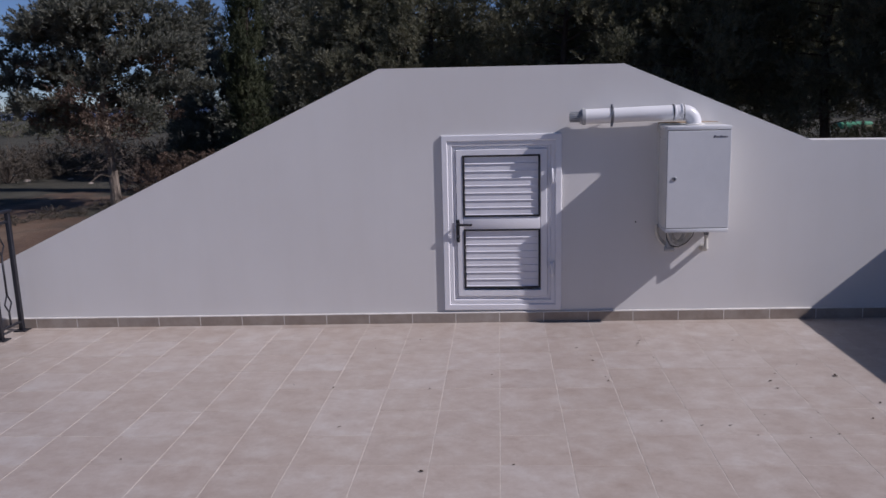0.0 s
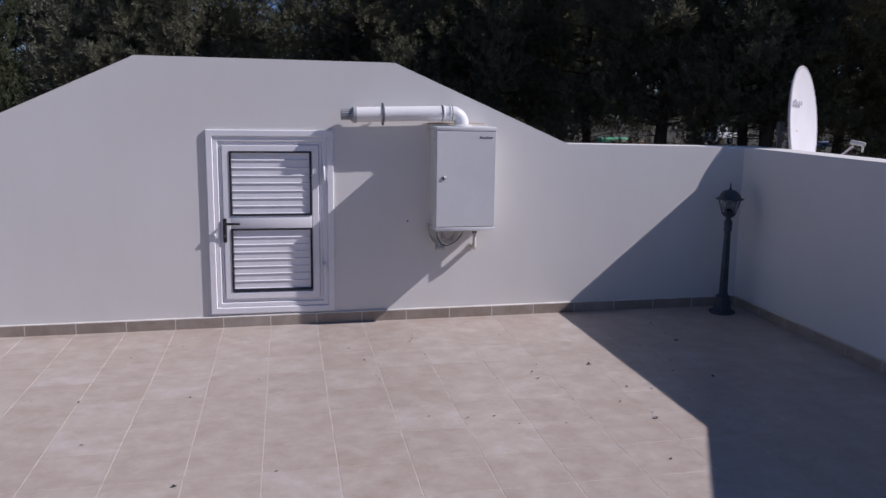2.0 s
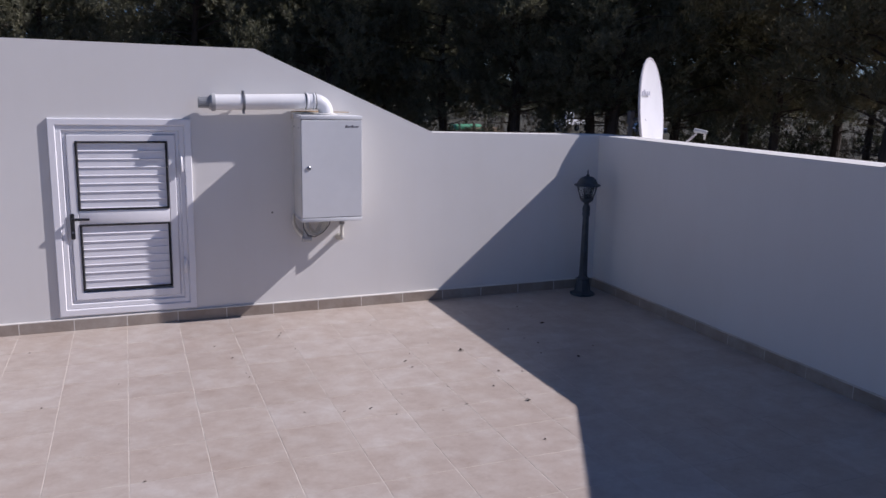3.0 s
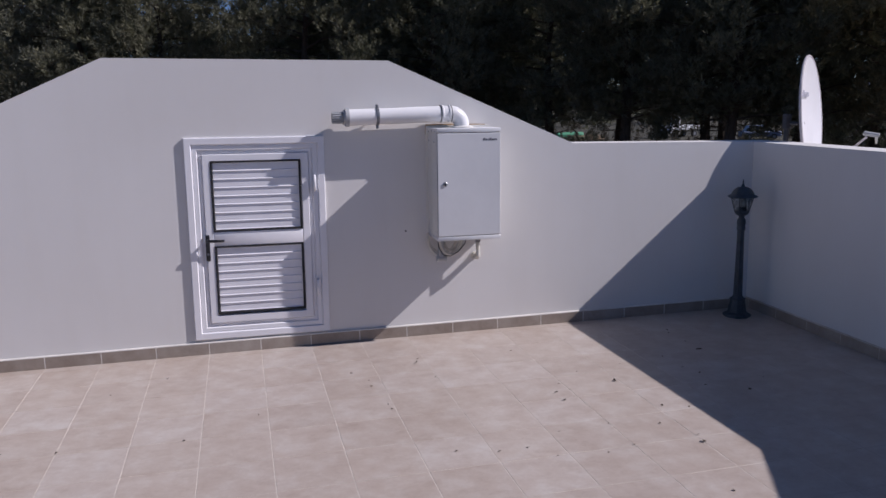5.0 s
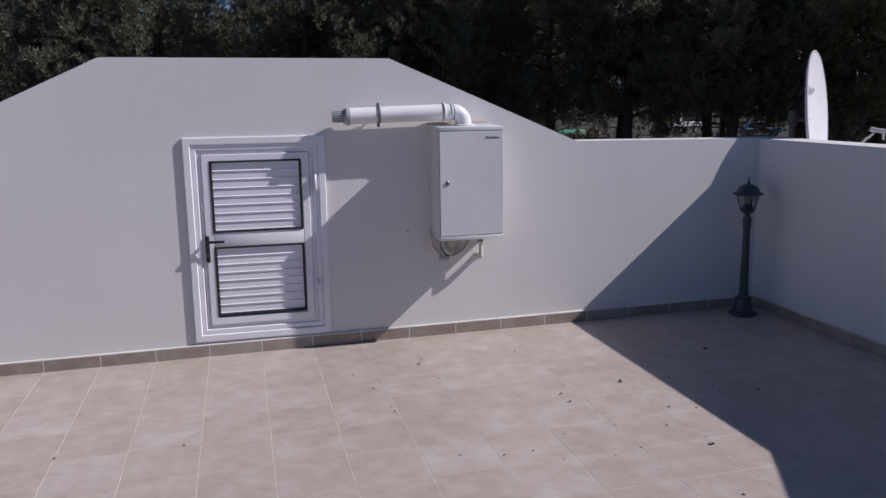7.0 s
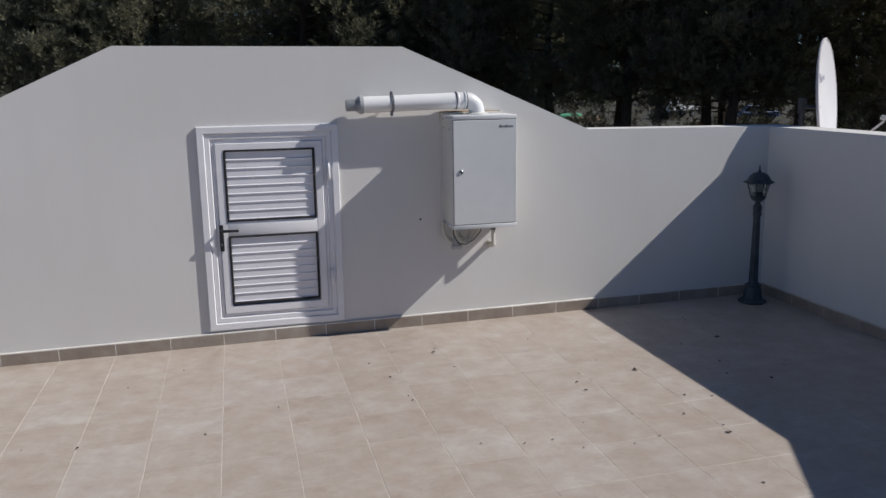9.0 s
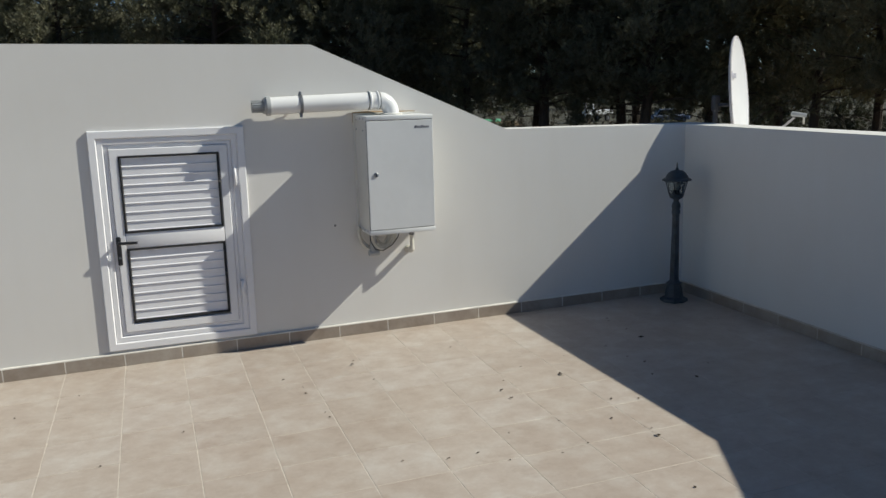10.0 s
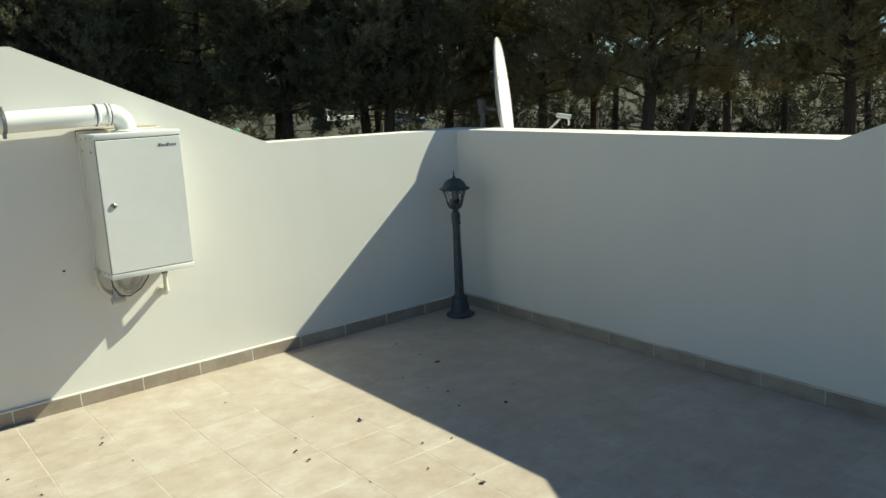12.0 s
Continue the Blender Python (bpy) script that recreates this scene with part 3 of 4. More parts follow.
# ---- railing at the terrace edge ----
rail = thing("railing", pose(-3.383, 0, 0), "dark wrought iron railing with diamond bars", "railing")
RH = 0.93
for y in (-0.08, -0.345, -1.68):
    post = part("post", rounded_box(-0.016, 0.016, y - 0.016, y + 0.016, 0.0, RH, 0.003), M_IRON, rail)
    part("foot_plate", rounded_box(-0.05, 0.05, y - 0.045, y + 0.045, 0.0, 0.008, 0.002), M_IRON, post)
part("top_rail", rounded_box(-0.025, 0.025, -1.72, -0.05, RH, RH + 0.02, 0.004), M_IRON, rail)
for z in (0.075, 0.86):
    part("cross_rail", rounded_box(-0.01, 0.01, -1.68, -0.08, z - 0.008, z + 0.008, 0.002), M_IRON, rail)
for y in (-0.213, -0.48, -0.63, -0.78, -0.93, -1.08, -1.23, -1.38, -1.53):
    bar = part("baluster", tube([(0, y, 0.075), (0, y, 0.18)], 0.008, 8), M_IRON, rail)
    for z in (0.18, 0.62):
        for side in (-1, 1):
            part("diamond", tube([(0, y, z), (0, y + side * 0.042, z + 0.07), (0, y, z + 0.14)], 0.006, 8), M_IRON, bar)
    part("bar_middle", tube([(0, y, 0.32), (0, y, 0.62)], 0.008, 8), M_IRON, bar)
    part("bar_top", tube([(0, y, 0.76), (0, y, 0.86)], 0.008, 8), M_IRON, bar)

# ---- satellite dish beyond the parapet ----
dish = thing("satellite_dish", pose(4.552, 0.151, 1.432), "white offset satellite dish on a pole beyond the parapet", "dish")
n_way = Vector((0.665, -0.745, 0.09)).normalized()
basis = look((0, 0, 0), -n_way)
RD = 0.462
db = bmesh.new()
rings = []
for k in range(9):
    r = RD * k / 8
    rings.append([db.verts.new((r * 0.93 * math.cos(2 * math.pi * i / 48), r * math.sin(2 * math.pi * i / 48), 0.06 * (r / RD) ** 2)) for i in range(48)] if k else [db.verts.new((0, 0, 0))])
for i in range(48):
    db.faces.new((rings[0][0], rings[1][i], rings[1][(i + 1) % 48]))
    for p, q in zip(rings[1:], rings[2:]):
        db.faces.new((p[i], q[i], q[(i + 1) % 48], p[(i + 1) % 48]))
dark = bmesh.new()
tmp = bpy.data.meshes.new("tmp")
db.to_mesh(tmp)
dark.from_mesh(tmp)
bpy.data.meshes.remove(tmp)
bmesh.ops.transform(db, matrix=basis, verts=db.verts[:])
part("reflector", db, M_DISH, dish)
bmesh.ops.translate(dark, vec=(0, 0, -0.006), verts=dark.verts[:])
bmesh.ops.transform(dark, matrix=basis, verts=dark.verts[:])
part("back_skin", dark, M_DISH_BACK, dish)
part("rim", tube([basis @ Vector((RD * 0.935 * math.cos(2 * math.pi * i / 48), RD * 1.005 * math.sin(2 * math.pi * i / 48), 0.052)) for i in range(49)], 0.011, 8), M_DISH_BACK, dish)
for i, w in enumerate((0.035, 0.05, 0.03, 0.04, 0.045)):
    lb = bmesh.new()
    quad_box(lb, 0, w, 0, 0.035 if i != 1 else 0.05, 0.0, 0.002, basis @ Matrix.Translation((-0.2 + 0.06 * i, 0.16, 0.024)))
    part("printed_mark", lb, M_PRINT, dish, smooth=False)
part("pole", tube([(-0.075, 0.1, -0.02), (-0.075, 0.1, -1.9)], 0.02, 14), M_MOUNT, dish)
part("bracket", rounded_box(-0.1, -0.05, 0.075, 0.125, -0.09, 0.03, 0.008), M_MOUNT, dish)
part("stay", tube([basis @ Vector((0, -0.05, 0.0)), (-0.075, 0.1, -0.04)], 0.014, 8), M_MOUNT, dish)
lnb_at = Vector((0.2, -0.496, -0.125))
part("feed_arm", tube([basis @ Vector((0, -RD, 0.04)), Vector((0.06, -0.25, -0.36)), lnb_at + Vector((-0.025, 0.025, -0.012))], 0.009, 8), M_DISH_BACK, dish)
part("converter", tube([lnb_at + Vector((-0.045, 0.04, 0.016)), lnb_at + Vector((-0.04, 0.036, 0.015)), lnb_at + Vector((0.03, -0.026, 0.0)), lnb_at + Vector((0.034, -0.03, -0.001))], [0.014, 0.018, 0.016, 0.012], 14), M_GREY, dish)
part("converter_neck", tube([lnb_at + Vector((0.02, -0.018, 0)), lnb_at + Vector((0.022, -0.018, -0.06))], 0.008, 10), M_HOSE, dish)
solid("dish_ledge", rounded_box(XR + THR, 5.3, -1.2, 0.9, GROUND, -0.465, 0.01), M_WALL, "plain white rendered lower roof edge", "ledge", "structure")

# ---- land ----
def land_height(x, y):
    far = math.hypot(x, y)
    return GROUND + 0.35 * noise.noise((x * 0.04, y * 0.04, 0)) * min(1.0, far / 20) + 0.012 * max(0.0, min(far, 260.0) - 130.0)


def spread(n, near, far):
    k = [i / n for i in range(-n, n + 1)]
    return [near * t * n / 10 + math.copysign(abs(t) ** 5 * far, t) for t in k]


axis = spread(60, 6.0, 2600.0)
gb = bmesh.new()
grid = [[gb.verts.new((x, y + 20, land_height(x, y + 20))) for y in axis] for x in axis]
for i in range(len(axis) - 1):
    for j in range(len(axis) - 1):
        gb.faces.new((grid[i][j], grid[i + 1][j], grid[i + 1][j + 1], grid[i][j + 1]))
solid("ground", gb, M_LAND, "field of reddish soil, dry grass and scrub", "ground", "structure")

hb = bmesh.new()
low, high = [], []
for i in range(121):
    a = radians(-100 + 200 * i / 120)
    x, y = 1900 * math.sin(a), 1900 * math.cos(a)
    h = 4 + 30 * noise.fractal((a * 5, 3.1, 0), 1.0, 2.0, 5) * max(0.0, math.sin(a) + 0.25) + 60 * max(0.0, math.sin(a)) ** 2
    low.append(hb.verts.new((x, y, GROUND - 30)))
    high.append(hb.verts.new((x * 1.1, y * 1.1, max(1.5, h))))
for i in range(120):
    hb.faces.new((low[i], low[i + 1], high[i + 1], high[i]))
sea = bmesh.new()
edge = [(320, -75), (340, -50), (330, -25), (350, -8), (2000, -8), (2000, -75)]
sea.faces.new([sea.verts.new((d * math.sin(radians(a)), d * math.cos(radians(a)), -1.0)) for d, a in edge])
solid("water", sea, M_SEA, "strip of dark blue sea at the horizon", "sea", "structure")
solid("backdrop", hb, M_HILL, "low hills along the horizon with blue haze in their colour", "hills", "structure")


# ---- trees ----
def blades(rng, pos, axis, size, per, length, width):
    """Slender leaves in sprays: pos and axis hold one spray a row."""
    n = len(pos)
    t = rng.random((n, per, 1))
    base = pos[:, None] + axis[:, None] * t * size[:, None, None] + rng.normal(0, 1, (n, per, 3)) * (0.17 * size[:, None, None] * (1.15 - t))
    way = axis[:, None] * 0.8 + rng.normal(0, 0.6, (n, per, 3))
    way /= np.linalg.norm(way, axis=2, keepdims=True)
    side = np.cross(way, rng.normal(0, 1, (n, per, 3)))
    side /= np.linalg.norm(side, axis=2, keepdims=True) + 1e-9
    ln = length * (0.6 + 0.8 * rng.random((n, per, 1)))
    w = width * (0.7 + 0.6 * rng.random((n, per, 1)))
    v = np.stack([base - side * w * 0.5, base + side * w * 0.5, base + way * ln], axis=2)
    return v.reshape(-1, 3)


def plumes(rng, pos, axis, face, size, per, length, width):
    """Small fox-tail shoots, each closely set with short needles: pos and axis hold one shoot a row."""
    n = len(pos)
    d = rng.normal(0, 1, (n, per, 3))
    d -= axis[:, None] * (d * axis[:, None]).sum(axis=2, keepdims=True)
    d /= np.linalg.norm(d, axis=2, keepdims=True) + 1e-9
    z = size[:, None, None]
    t = rng.random((n, per, 1))
    fat = np.sin(np.pi * (0.18 + 0.74 * t))
    base = pos[:, None] + axis[:, None] * t * z + d * z * 0.17 * fat * rng.uniform(0.2, 1.0, (n, per, 1))
    way = axis[:, None] * 0.8 + d * (0.85 - 0.45 * t) + rng.normal(0, 0.16, (n, per, 3))
    way /= np.linalg.norm(way, axis=2, keepdims=True)
    side = np.cross(way, face[:, None] + d * 0.45 + rng.normal(0, 0.22, (n, per, 3)))
    side /= np.linalg.norm(side, axis=2, keepdims=True) + 1e-9
    ln = length * (0.6 + 0.8 * rng.random((n, per, 1)))
    w = width * (0.7 + 0.6 * rng.random((n, per, 1)))
    v = np.stack([base - side * w * 0.5, base + side * w * 0.5, base + way * ln], axis=2)
    return v.reshape(-1, 3)


def leaf_mesh(name, verts, material):
    me = bpy.data.meshes.new(name)
    n = len(verts) // 3
    me.vertices.add(len(verts))
    me.vertices.foreach_set("co", verts.astype(np.float32).ravel())
    me.loops.add(len(verts))
    me.loops.foreach_set("vertex_index", np.arange(len(verts), dtype=np.int32))
    me.polygons.add(n)
    me.polygons.foreach_set("loop_start", np.arange(0, 3 * n, 3, dtype=np.int32))
    me.update(calc_edges=True)
    me.materials.append(material)
    return me


def make_tree(name, label, seed, height, base, radius, shape, leaf_m, bark_m, branches, trunk, rise=0.35, droop=0.3, shoot=0.48, per=28, needle=(0.14, 0.038), clump=21, ball=0.26, lift=0.55, lean=0.0, dead=0.0, bare=0, upright=False, fork=False):
    """A trunk with limbs and a crown of shoots gathered in clumps along them. shape gives the crown's reach at a height share."""
    rng = np.random.default_rng(seed)
    root = thing(name, pose(0, 0, 0), label, "tree")
    wob = [(lean * h * h / height + 0.12 * math.sin(h * 0.7 + seed), 0.12 * math.cos(h * 0.6 + seed * 2), h) for h in np.linspace(-0.3, height * 0.97, 12)]
    part("trunk", tube(wob, [max(0.025, trunk * (1 - 0.93 * i / 11) * (1.3 if i == 0 else 1)) for i in range(12)], 9), bark_m, root)

    def stem_at(h):
        i = min(10, max(0, int((h + 0.3) / (height * 0.97 + 0.3) * 11)))
        return Vector((wob[i][0], wob[i][1], h))

    if fork:
        part("side_trunk", tube([(0.02, 0, 0.25), (0.3, -0.25, 0.9), (0.75, -0.6, 2.1), (1.05, -0.85, 3.6), (1.25, -1.0, 6.0)], [trunk * 0.62, trunk * 0.6, trunk * 0.5, trunk * 0.4, 0.03], 9), bark_m, root, "slanting second trunk")
    limb = bmesh.new()
    live, gone = [[], [], []], [[], [], []]
    for k in range(branches):
        f = (k + rng.random()) / branches
        h = base + (height - base) * f ** 1.15
        reach = radius * shape(f) * rng.uniform(0.55, 1.12)
        a = k * 2.39996 + rng.normal(0, 0.35)
        out = Vector((math.cos(a), math.sin(a), 0))
        side = Vector((-out.y, out.x, 0))
        start, r0 = stem_at(h), rise * rng.uniform(0.5, 1.5)

        def at(t):
            return start + out * reach * t + Vector((0, 0, reach * (r0 * t - droop * t * t)))
        if reach > 0.5:
            tube([at(0), at(0.45), at(0.92)], [0.036 * trunk / 0.2, 0.022 * trunk / 0.2, 0.006], 5, limb)
        keep = gone if rng.random() < dead * max(0.0, 1.4 - 2.4 * f) else live
        groups = max(1, int((1.0 + reach * 0.8) * (0.6 if f > 0.75 else 1.0)))
        for _ in range(groups):
            t = 0.34 + 0.72 * rng.random() ** 0.6
            c = at(t) + side * rng.normal(0, 0.2 * reach * (0.4 + 0.6 * t)) + Vector((0, 0, rng.normal(0, 0.12)))
            for _ in range(clump if keep is live else clump // 2):
                o = rng.normal(0, ball, 3) * np.array((1.0, 1.0, 0.62))
                d = Vector(o) * 1.3 + out * rng.uniform(0.1, 0.5) + Vector((0, 0, lift + rng.normal(0, 0.2)))
                if upright:
                    d = Vector((out.x * 0.15, out.y * 0.15, 1.0)) + Vector(rng.normal(0, 0.1, 3))
                keep[0].append(c + Vector(o))
                keep[1].append(d.normalized())
                keep[2].append((Vector(o) * 2.0 + out * 0.35 + Vector((0, 0, 0.45))).normalized())
    for k in range(bare):
        h = base * rng.uniform(0.45, 1.05)
        a, reach = rng.uniform(0, 6.28), rng.uniform(0.7, 1.9)
        out, start = Vector((math.cos(a), math.sin(a), 0)), stem_at(h)
        mid = start + out * reach * 0.5 + Vector((0, 0, rng.uniform(-0.1, 0.25)))
        end = start + out * reach + Vector((0, 0, rng.uniform(-0.5, 0.3)))
        tube([start, mid, end], [0.03, 0.018, 0.005], 4, limb)
        for _ in range(4):
            q = mid.lerp(end, rng.random())
            tube([q, q + Vector(rng.normal(0, 0.28, 3)) + Vector((0, 0, -0.1))], [0.009, 0.004], 3, limb)
    if len(limb.verts):
        part("branchwork", limb, bark_m, root)
    for nm, (ps, ax, fc), m in (("crown", live, leaf_m), ("dead_foliage", gone, M_DEAD)):
        if not ps:
            continue
        size = rng.uniform(0.65, 1.3, len(ps)) * shoot
        if nm == "crown":
            v = plumes(rng, np.array(ps), np.array(ax), np.array(fc), size, per, needle[0], needle[1])
        else:
            v = blades(rng, np.array(ps), np.array(ax), size, per // 3, needle[0], needle[1])
        ob = new(nm, leaf_mesh(nm, v, m))
        ob.parent = root
        tagged(ob, "" if nm == "crown" else "brown dead foliage")
    return root


def broad(f):
    return (1 - f) ** 0.55 * min(1.0, 0.55 + 2.2 * f)


def ragged(f):
    return max(0.05, 1 - (2 * f - 0.75) ** 2 * 0.62) * (0.55 if f < 0.09 else 1.0)


def spire(f):
    return min(1.0, 0.6 + 2.5 * f) * (1 - f) ** 0.4


def round_top(f):
    return max(0.05, 1 - (2 * f - 0.75) ** 2 * 0.62)


def place_tree(root, spots, group=""):
    """Puts the tree at the first spot and copies at the rest: x, y, turn, scale."""
    for i, (x, y, turn, s) in enumerate(spots):
        m = Matrix.Translation((x, y, land_height(x, y))) @ Matrix.Rotation(radians(turn), 4, "Z")
        if i:
            ob = copy_thing(root, m)
        else:
            ob = root
            ob.matrix_basis = m
        ob.scale = (s, s, s)
        if group:
            ob["group"] = group


belt = "dark conifers in a row beyond the wall"
conifer_a = make_tree("conifer_tree", "tall dark green conifer with upturned tufted sprays", 11, 11.5, 3.3, 3.7, broad, M_LEAF, M_BARK, 64, 0.22, bare=10)
conifer_b = make_tree("conifer_tree", "tall dark green conifer with ragged dense crown", 23, 12.0, 3.6, 4.0, broad, M_LEAF, M_BARK, 64, 0.24, rise=0.5, droop=0.25, bare=12)
conifer_c = make_tree("pine_tree", "olive green pine with a bare lower trunk", 37, 11.5, 3.7, 3.9, ragged, M_LEAF_OLIVE, M_BARK, 58, 0.2, rise=0.5, droop=0.24, lean=0.05, bare=16)
conifer_d = make_tree("pine_tree", "olive green pine forking low into two slanting trunks", 41, 11.5, 3.6, 3.9, ragged, M_LEAF_OLIVE, M_BARK, 58, 0.24, rise=0.5, droop=0.24, bare=18, fork=True)
grey_tree = make_tree("grey_conifer_tree", "grey-green conifer with brown dead lower twigs and pale trunk", 51, 13.0, 3.5, 4.2, round_top, M_LEAF_GREY, M_BARK_PALE, 96, 0.27, dead=0.7, lean=0.03, shoot=0.5, per=30, ball=0.3, clump=26, needle=(0.17, 0.07), bare=60)
cypress = make_tree("cypress_tree", "slim upright dark green cypress", 64, 13.5, 0.6, 1.05, spire, M_LEAF_SPIRE, M_BARK, 210, 0.16, rise=0.9, droop=0.1, shoot=0.6, ball=0.2, clump=8, needle=(0.15, 0.045), upright=True)
grey_dense = make_tree("grey_conifer_tree", "dense grey-green conifer with a full low crown", 72, 13.5, 0.8, 4.0, broad, M_LEAF_GREY, M_BARK, 100, 0.2, shoot=0.5, per=28, ball=0.3, clump=22, needle=(0.17, 0.066))

place_tree(grey_tree, [(-17.4, 29.7, 0, 0.92)])
place_tree(cypress, [(-12.75, 36.5, 0, 1.12)])
place_tree(grey_dense, [(-12.0, 44.2, 0, 1.28), (-10.3, 46.0, 200, 1.2), (-7.5, 47.5, 20, 1.2), (-19.8, 50.0, 70, 0.85)])
place_tree(conifer_a, [(-5.3, 28.3, 10, 1.0), (-2.3, 27.7, 60, 1.0), (3.0, 25.7, 120, 1.05), (5.6, 27.4, 200, 1.0), (7.3, 24.0, 300, 1.0), (10.0, 25.3, 20, 1.1), (11.5, 22.6, 90, 1.0), (15.8, 19.2, 160, 1.05), (18.2, 17.7, 250, 1.0), (17.3, 28.8, 330, 1.1), (23.9, 20.6, 30, 1.0)], belt)
place_tree(conifer_b, [(-0.6, 32.8, 40, 1.0), (2.7, 34.7, 150, 1.05), (10.5, 31.4, 70, 1.05), (12.6, 28.6, 220, 1.1), (13.0, 19.8, 10, 1.0), (15.4, 17.2, 300, 1.0), (8.3, 34.0, 130, 1.05), (21.3, 26.5, 200, 1.1), (5.7, 36.5, 110, 1.1)], belt)
place_tree(conifer_c, [(19.9, 14.8, 0, 1.0), (24.0, 16.3, 280, 1.05), (24.6, 10.6, 100, 1.0), (22.7, 5.9, 170, 1.05), (24.7, 3.9, 80, 1.0), (32.4, 21.9, 10, 1.05), (35.5, 19.5, 140, 1.05), (35.9, 15.1, 215, 1.0), (40.3, 13.0, 75, 1.1)], belt)
place_tree(conifer_d, [(18.9, 9.7, 10, 1.0)], belt)


def make_bush(seed, label, material, count, per, r, h):
    rng = np.random.default_rng(seed)
    root = thing("bush", pose(0, 0, 0), label, "bush")
    stems = bmesh.new()
    a = rng.random(count) * 2 * math.pi
    q = np.sqrt(rng.random(count)) * r
    z = h * (0.1 + 0.9 * rng.random(count)) * np.sqrt(np.maximum(0.05, 1 - (q / r) ** 2))
    pos = np.stack([q * np.cos(a), q * np.sin(a), z], axis=1)
    ax = pos / (np.linalg.norm(pos, axis=1, keepdims=True) + 1e-6) + rng.normal(0, 0.4, (count, 3))
    ax /= np.linalg.norm(ax, axis=1, keepdims=True)
    for i in range(0, count, 12):
        tube([(0, 0, -0.1), tuple(pos[i] * 0.5 + np.array((0, 0, 0.1))), tuple(pos[i])], [0.03, 0.018, 0.006], 4, stems)
    part("branchwork", stems, M_BARK, root)
    ob = new("foliage", leaf_mesh("foliage", blades(rng, pos, ax, rng.uniform(0.3, 0.7, count), per, 0.17, 0.045), material))
    ob.parent = root
    return root


scrub_a = make_bush(81, "grey-brown leafless scrub bush at the field edge", M_SCRUB, 150, 30, 1.9, 1.9)
scrub_b = make_bush(82, "dark green wild bush in the field", M_LEAF, 120, 28, 1.7, 2.1)
scrub_c = make_bush(83, "reddish brown dead undergrowth beneath the conifers", M_DEAD, 160, 34, 2.0, 2.6)
# under and sapling take the leaf colour with canopy shade painted in
under = make_bush(84, "undergrowth between the conifer trunks, canopy shade put into its colour", M_SHADE_LEAF, 150, 34, 1.5, 2.0)
sapling = make_bush(86, "thin conifer sapling below the tall trees, shade put into its colour", M_SHADE_LEAF, 150, 36, 1.1, 4.6)
# low dry weeds, also added to stand in for a dark tree-shadow band
shadow_scrub = make_bush(85, "low dry scrub standing in for a shadow band by the red soil", M_SCRUB, 110, 30, 2.6, 0.75)
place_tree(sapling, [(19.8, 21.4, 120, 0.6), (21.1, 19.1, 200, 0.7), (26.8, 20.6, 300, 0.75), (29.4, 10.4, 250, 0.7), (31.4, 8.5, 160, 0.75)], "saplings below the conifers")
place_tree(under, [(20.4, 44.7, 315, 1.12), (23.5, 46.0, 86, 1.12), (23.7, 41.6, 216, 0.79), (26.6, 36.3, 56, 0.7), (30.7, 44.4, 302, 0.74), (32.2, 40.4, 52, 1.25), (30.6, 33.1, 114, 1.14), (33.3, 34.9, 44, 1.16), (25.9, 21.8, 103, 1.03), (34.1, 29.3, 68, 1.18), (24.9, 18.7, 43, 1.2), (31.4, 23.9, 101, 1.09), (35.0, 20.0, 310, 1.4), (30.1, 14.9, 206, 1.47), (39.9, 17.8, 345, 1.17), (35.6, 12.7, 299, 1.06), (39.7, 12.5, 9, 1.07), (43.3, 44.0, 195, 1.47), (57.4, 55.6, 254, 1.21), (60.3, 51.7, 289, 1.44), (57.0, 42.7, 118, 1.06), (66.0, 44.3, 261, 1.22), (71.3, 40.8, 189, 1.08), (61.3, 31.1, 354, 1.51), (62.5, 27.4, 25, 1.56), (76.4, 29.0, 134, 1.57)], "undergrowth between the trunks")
place_tree(shadow_scrub, [(-20.7, 25.3, 0, 0.5), (-19.0, 27.5, 70, 0.45), (-17.4, 29.5, 130, 0.5)], "low scrub")
place_tree(scrub_a, [(-35.1, 44.9, 278, 0.91), (-37.4, 50.5, 242, 1.10), (-32.3, 45.1, 6, 1.21), (-33.2, 48.7, 282, 0.95), (-34.5, 53.4, 240, 1.07), (-31.4, 50.7, 203, 1.11), (-28.6, 48.3, 325, 0.92), (-30.7, 54.9, 199, 1.15), (-28.5, 53.6, 32, 0.92), (-28.4, 56.4, 21, 0.98), (-24.0, 49.6, 137, 1.05), (-25.2, 55.7, 198, 1.14), (-24.7, 57.8, 202, 1.14)], "scrub along the field edge")
rng = np.random.default_rng(5)
place_tree(scrub_b, [(float(d * math.sin(a)), float(d * math.cos(a)), float(57 * k), float(sc)) for k, (a, d, sc) in enumerate(zip(np.radians(np.linspace(-40, 72, 34)), rng.uniform(125, 190, 34), rng.uniform(1.6, 3.2, 34)))], "wild bushes along the field edge")
place_tree(scrub_c, [(-18.9, 37.5, 0, 0.75), (-16.9, 36.5, 80, 0.85), (-14.8, 35.3, 150, 0.9)], "dead undergrowth")


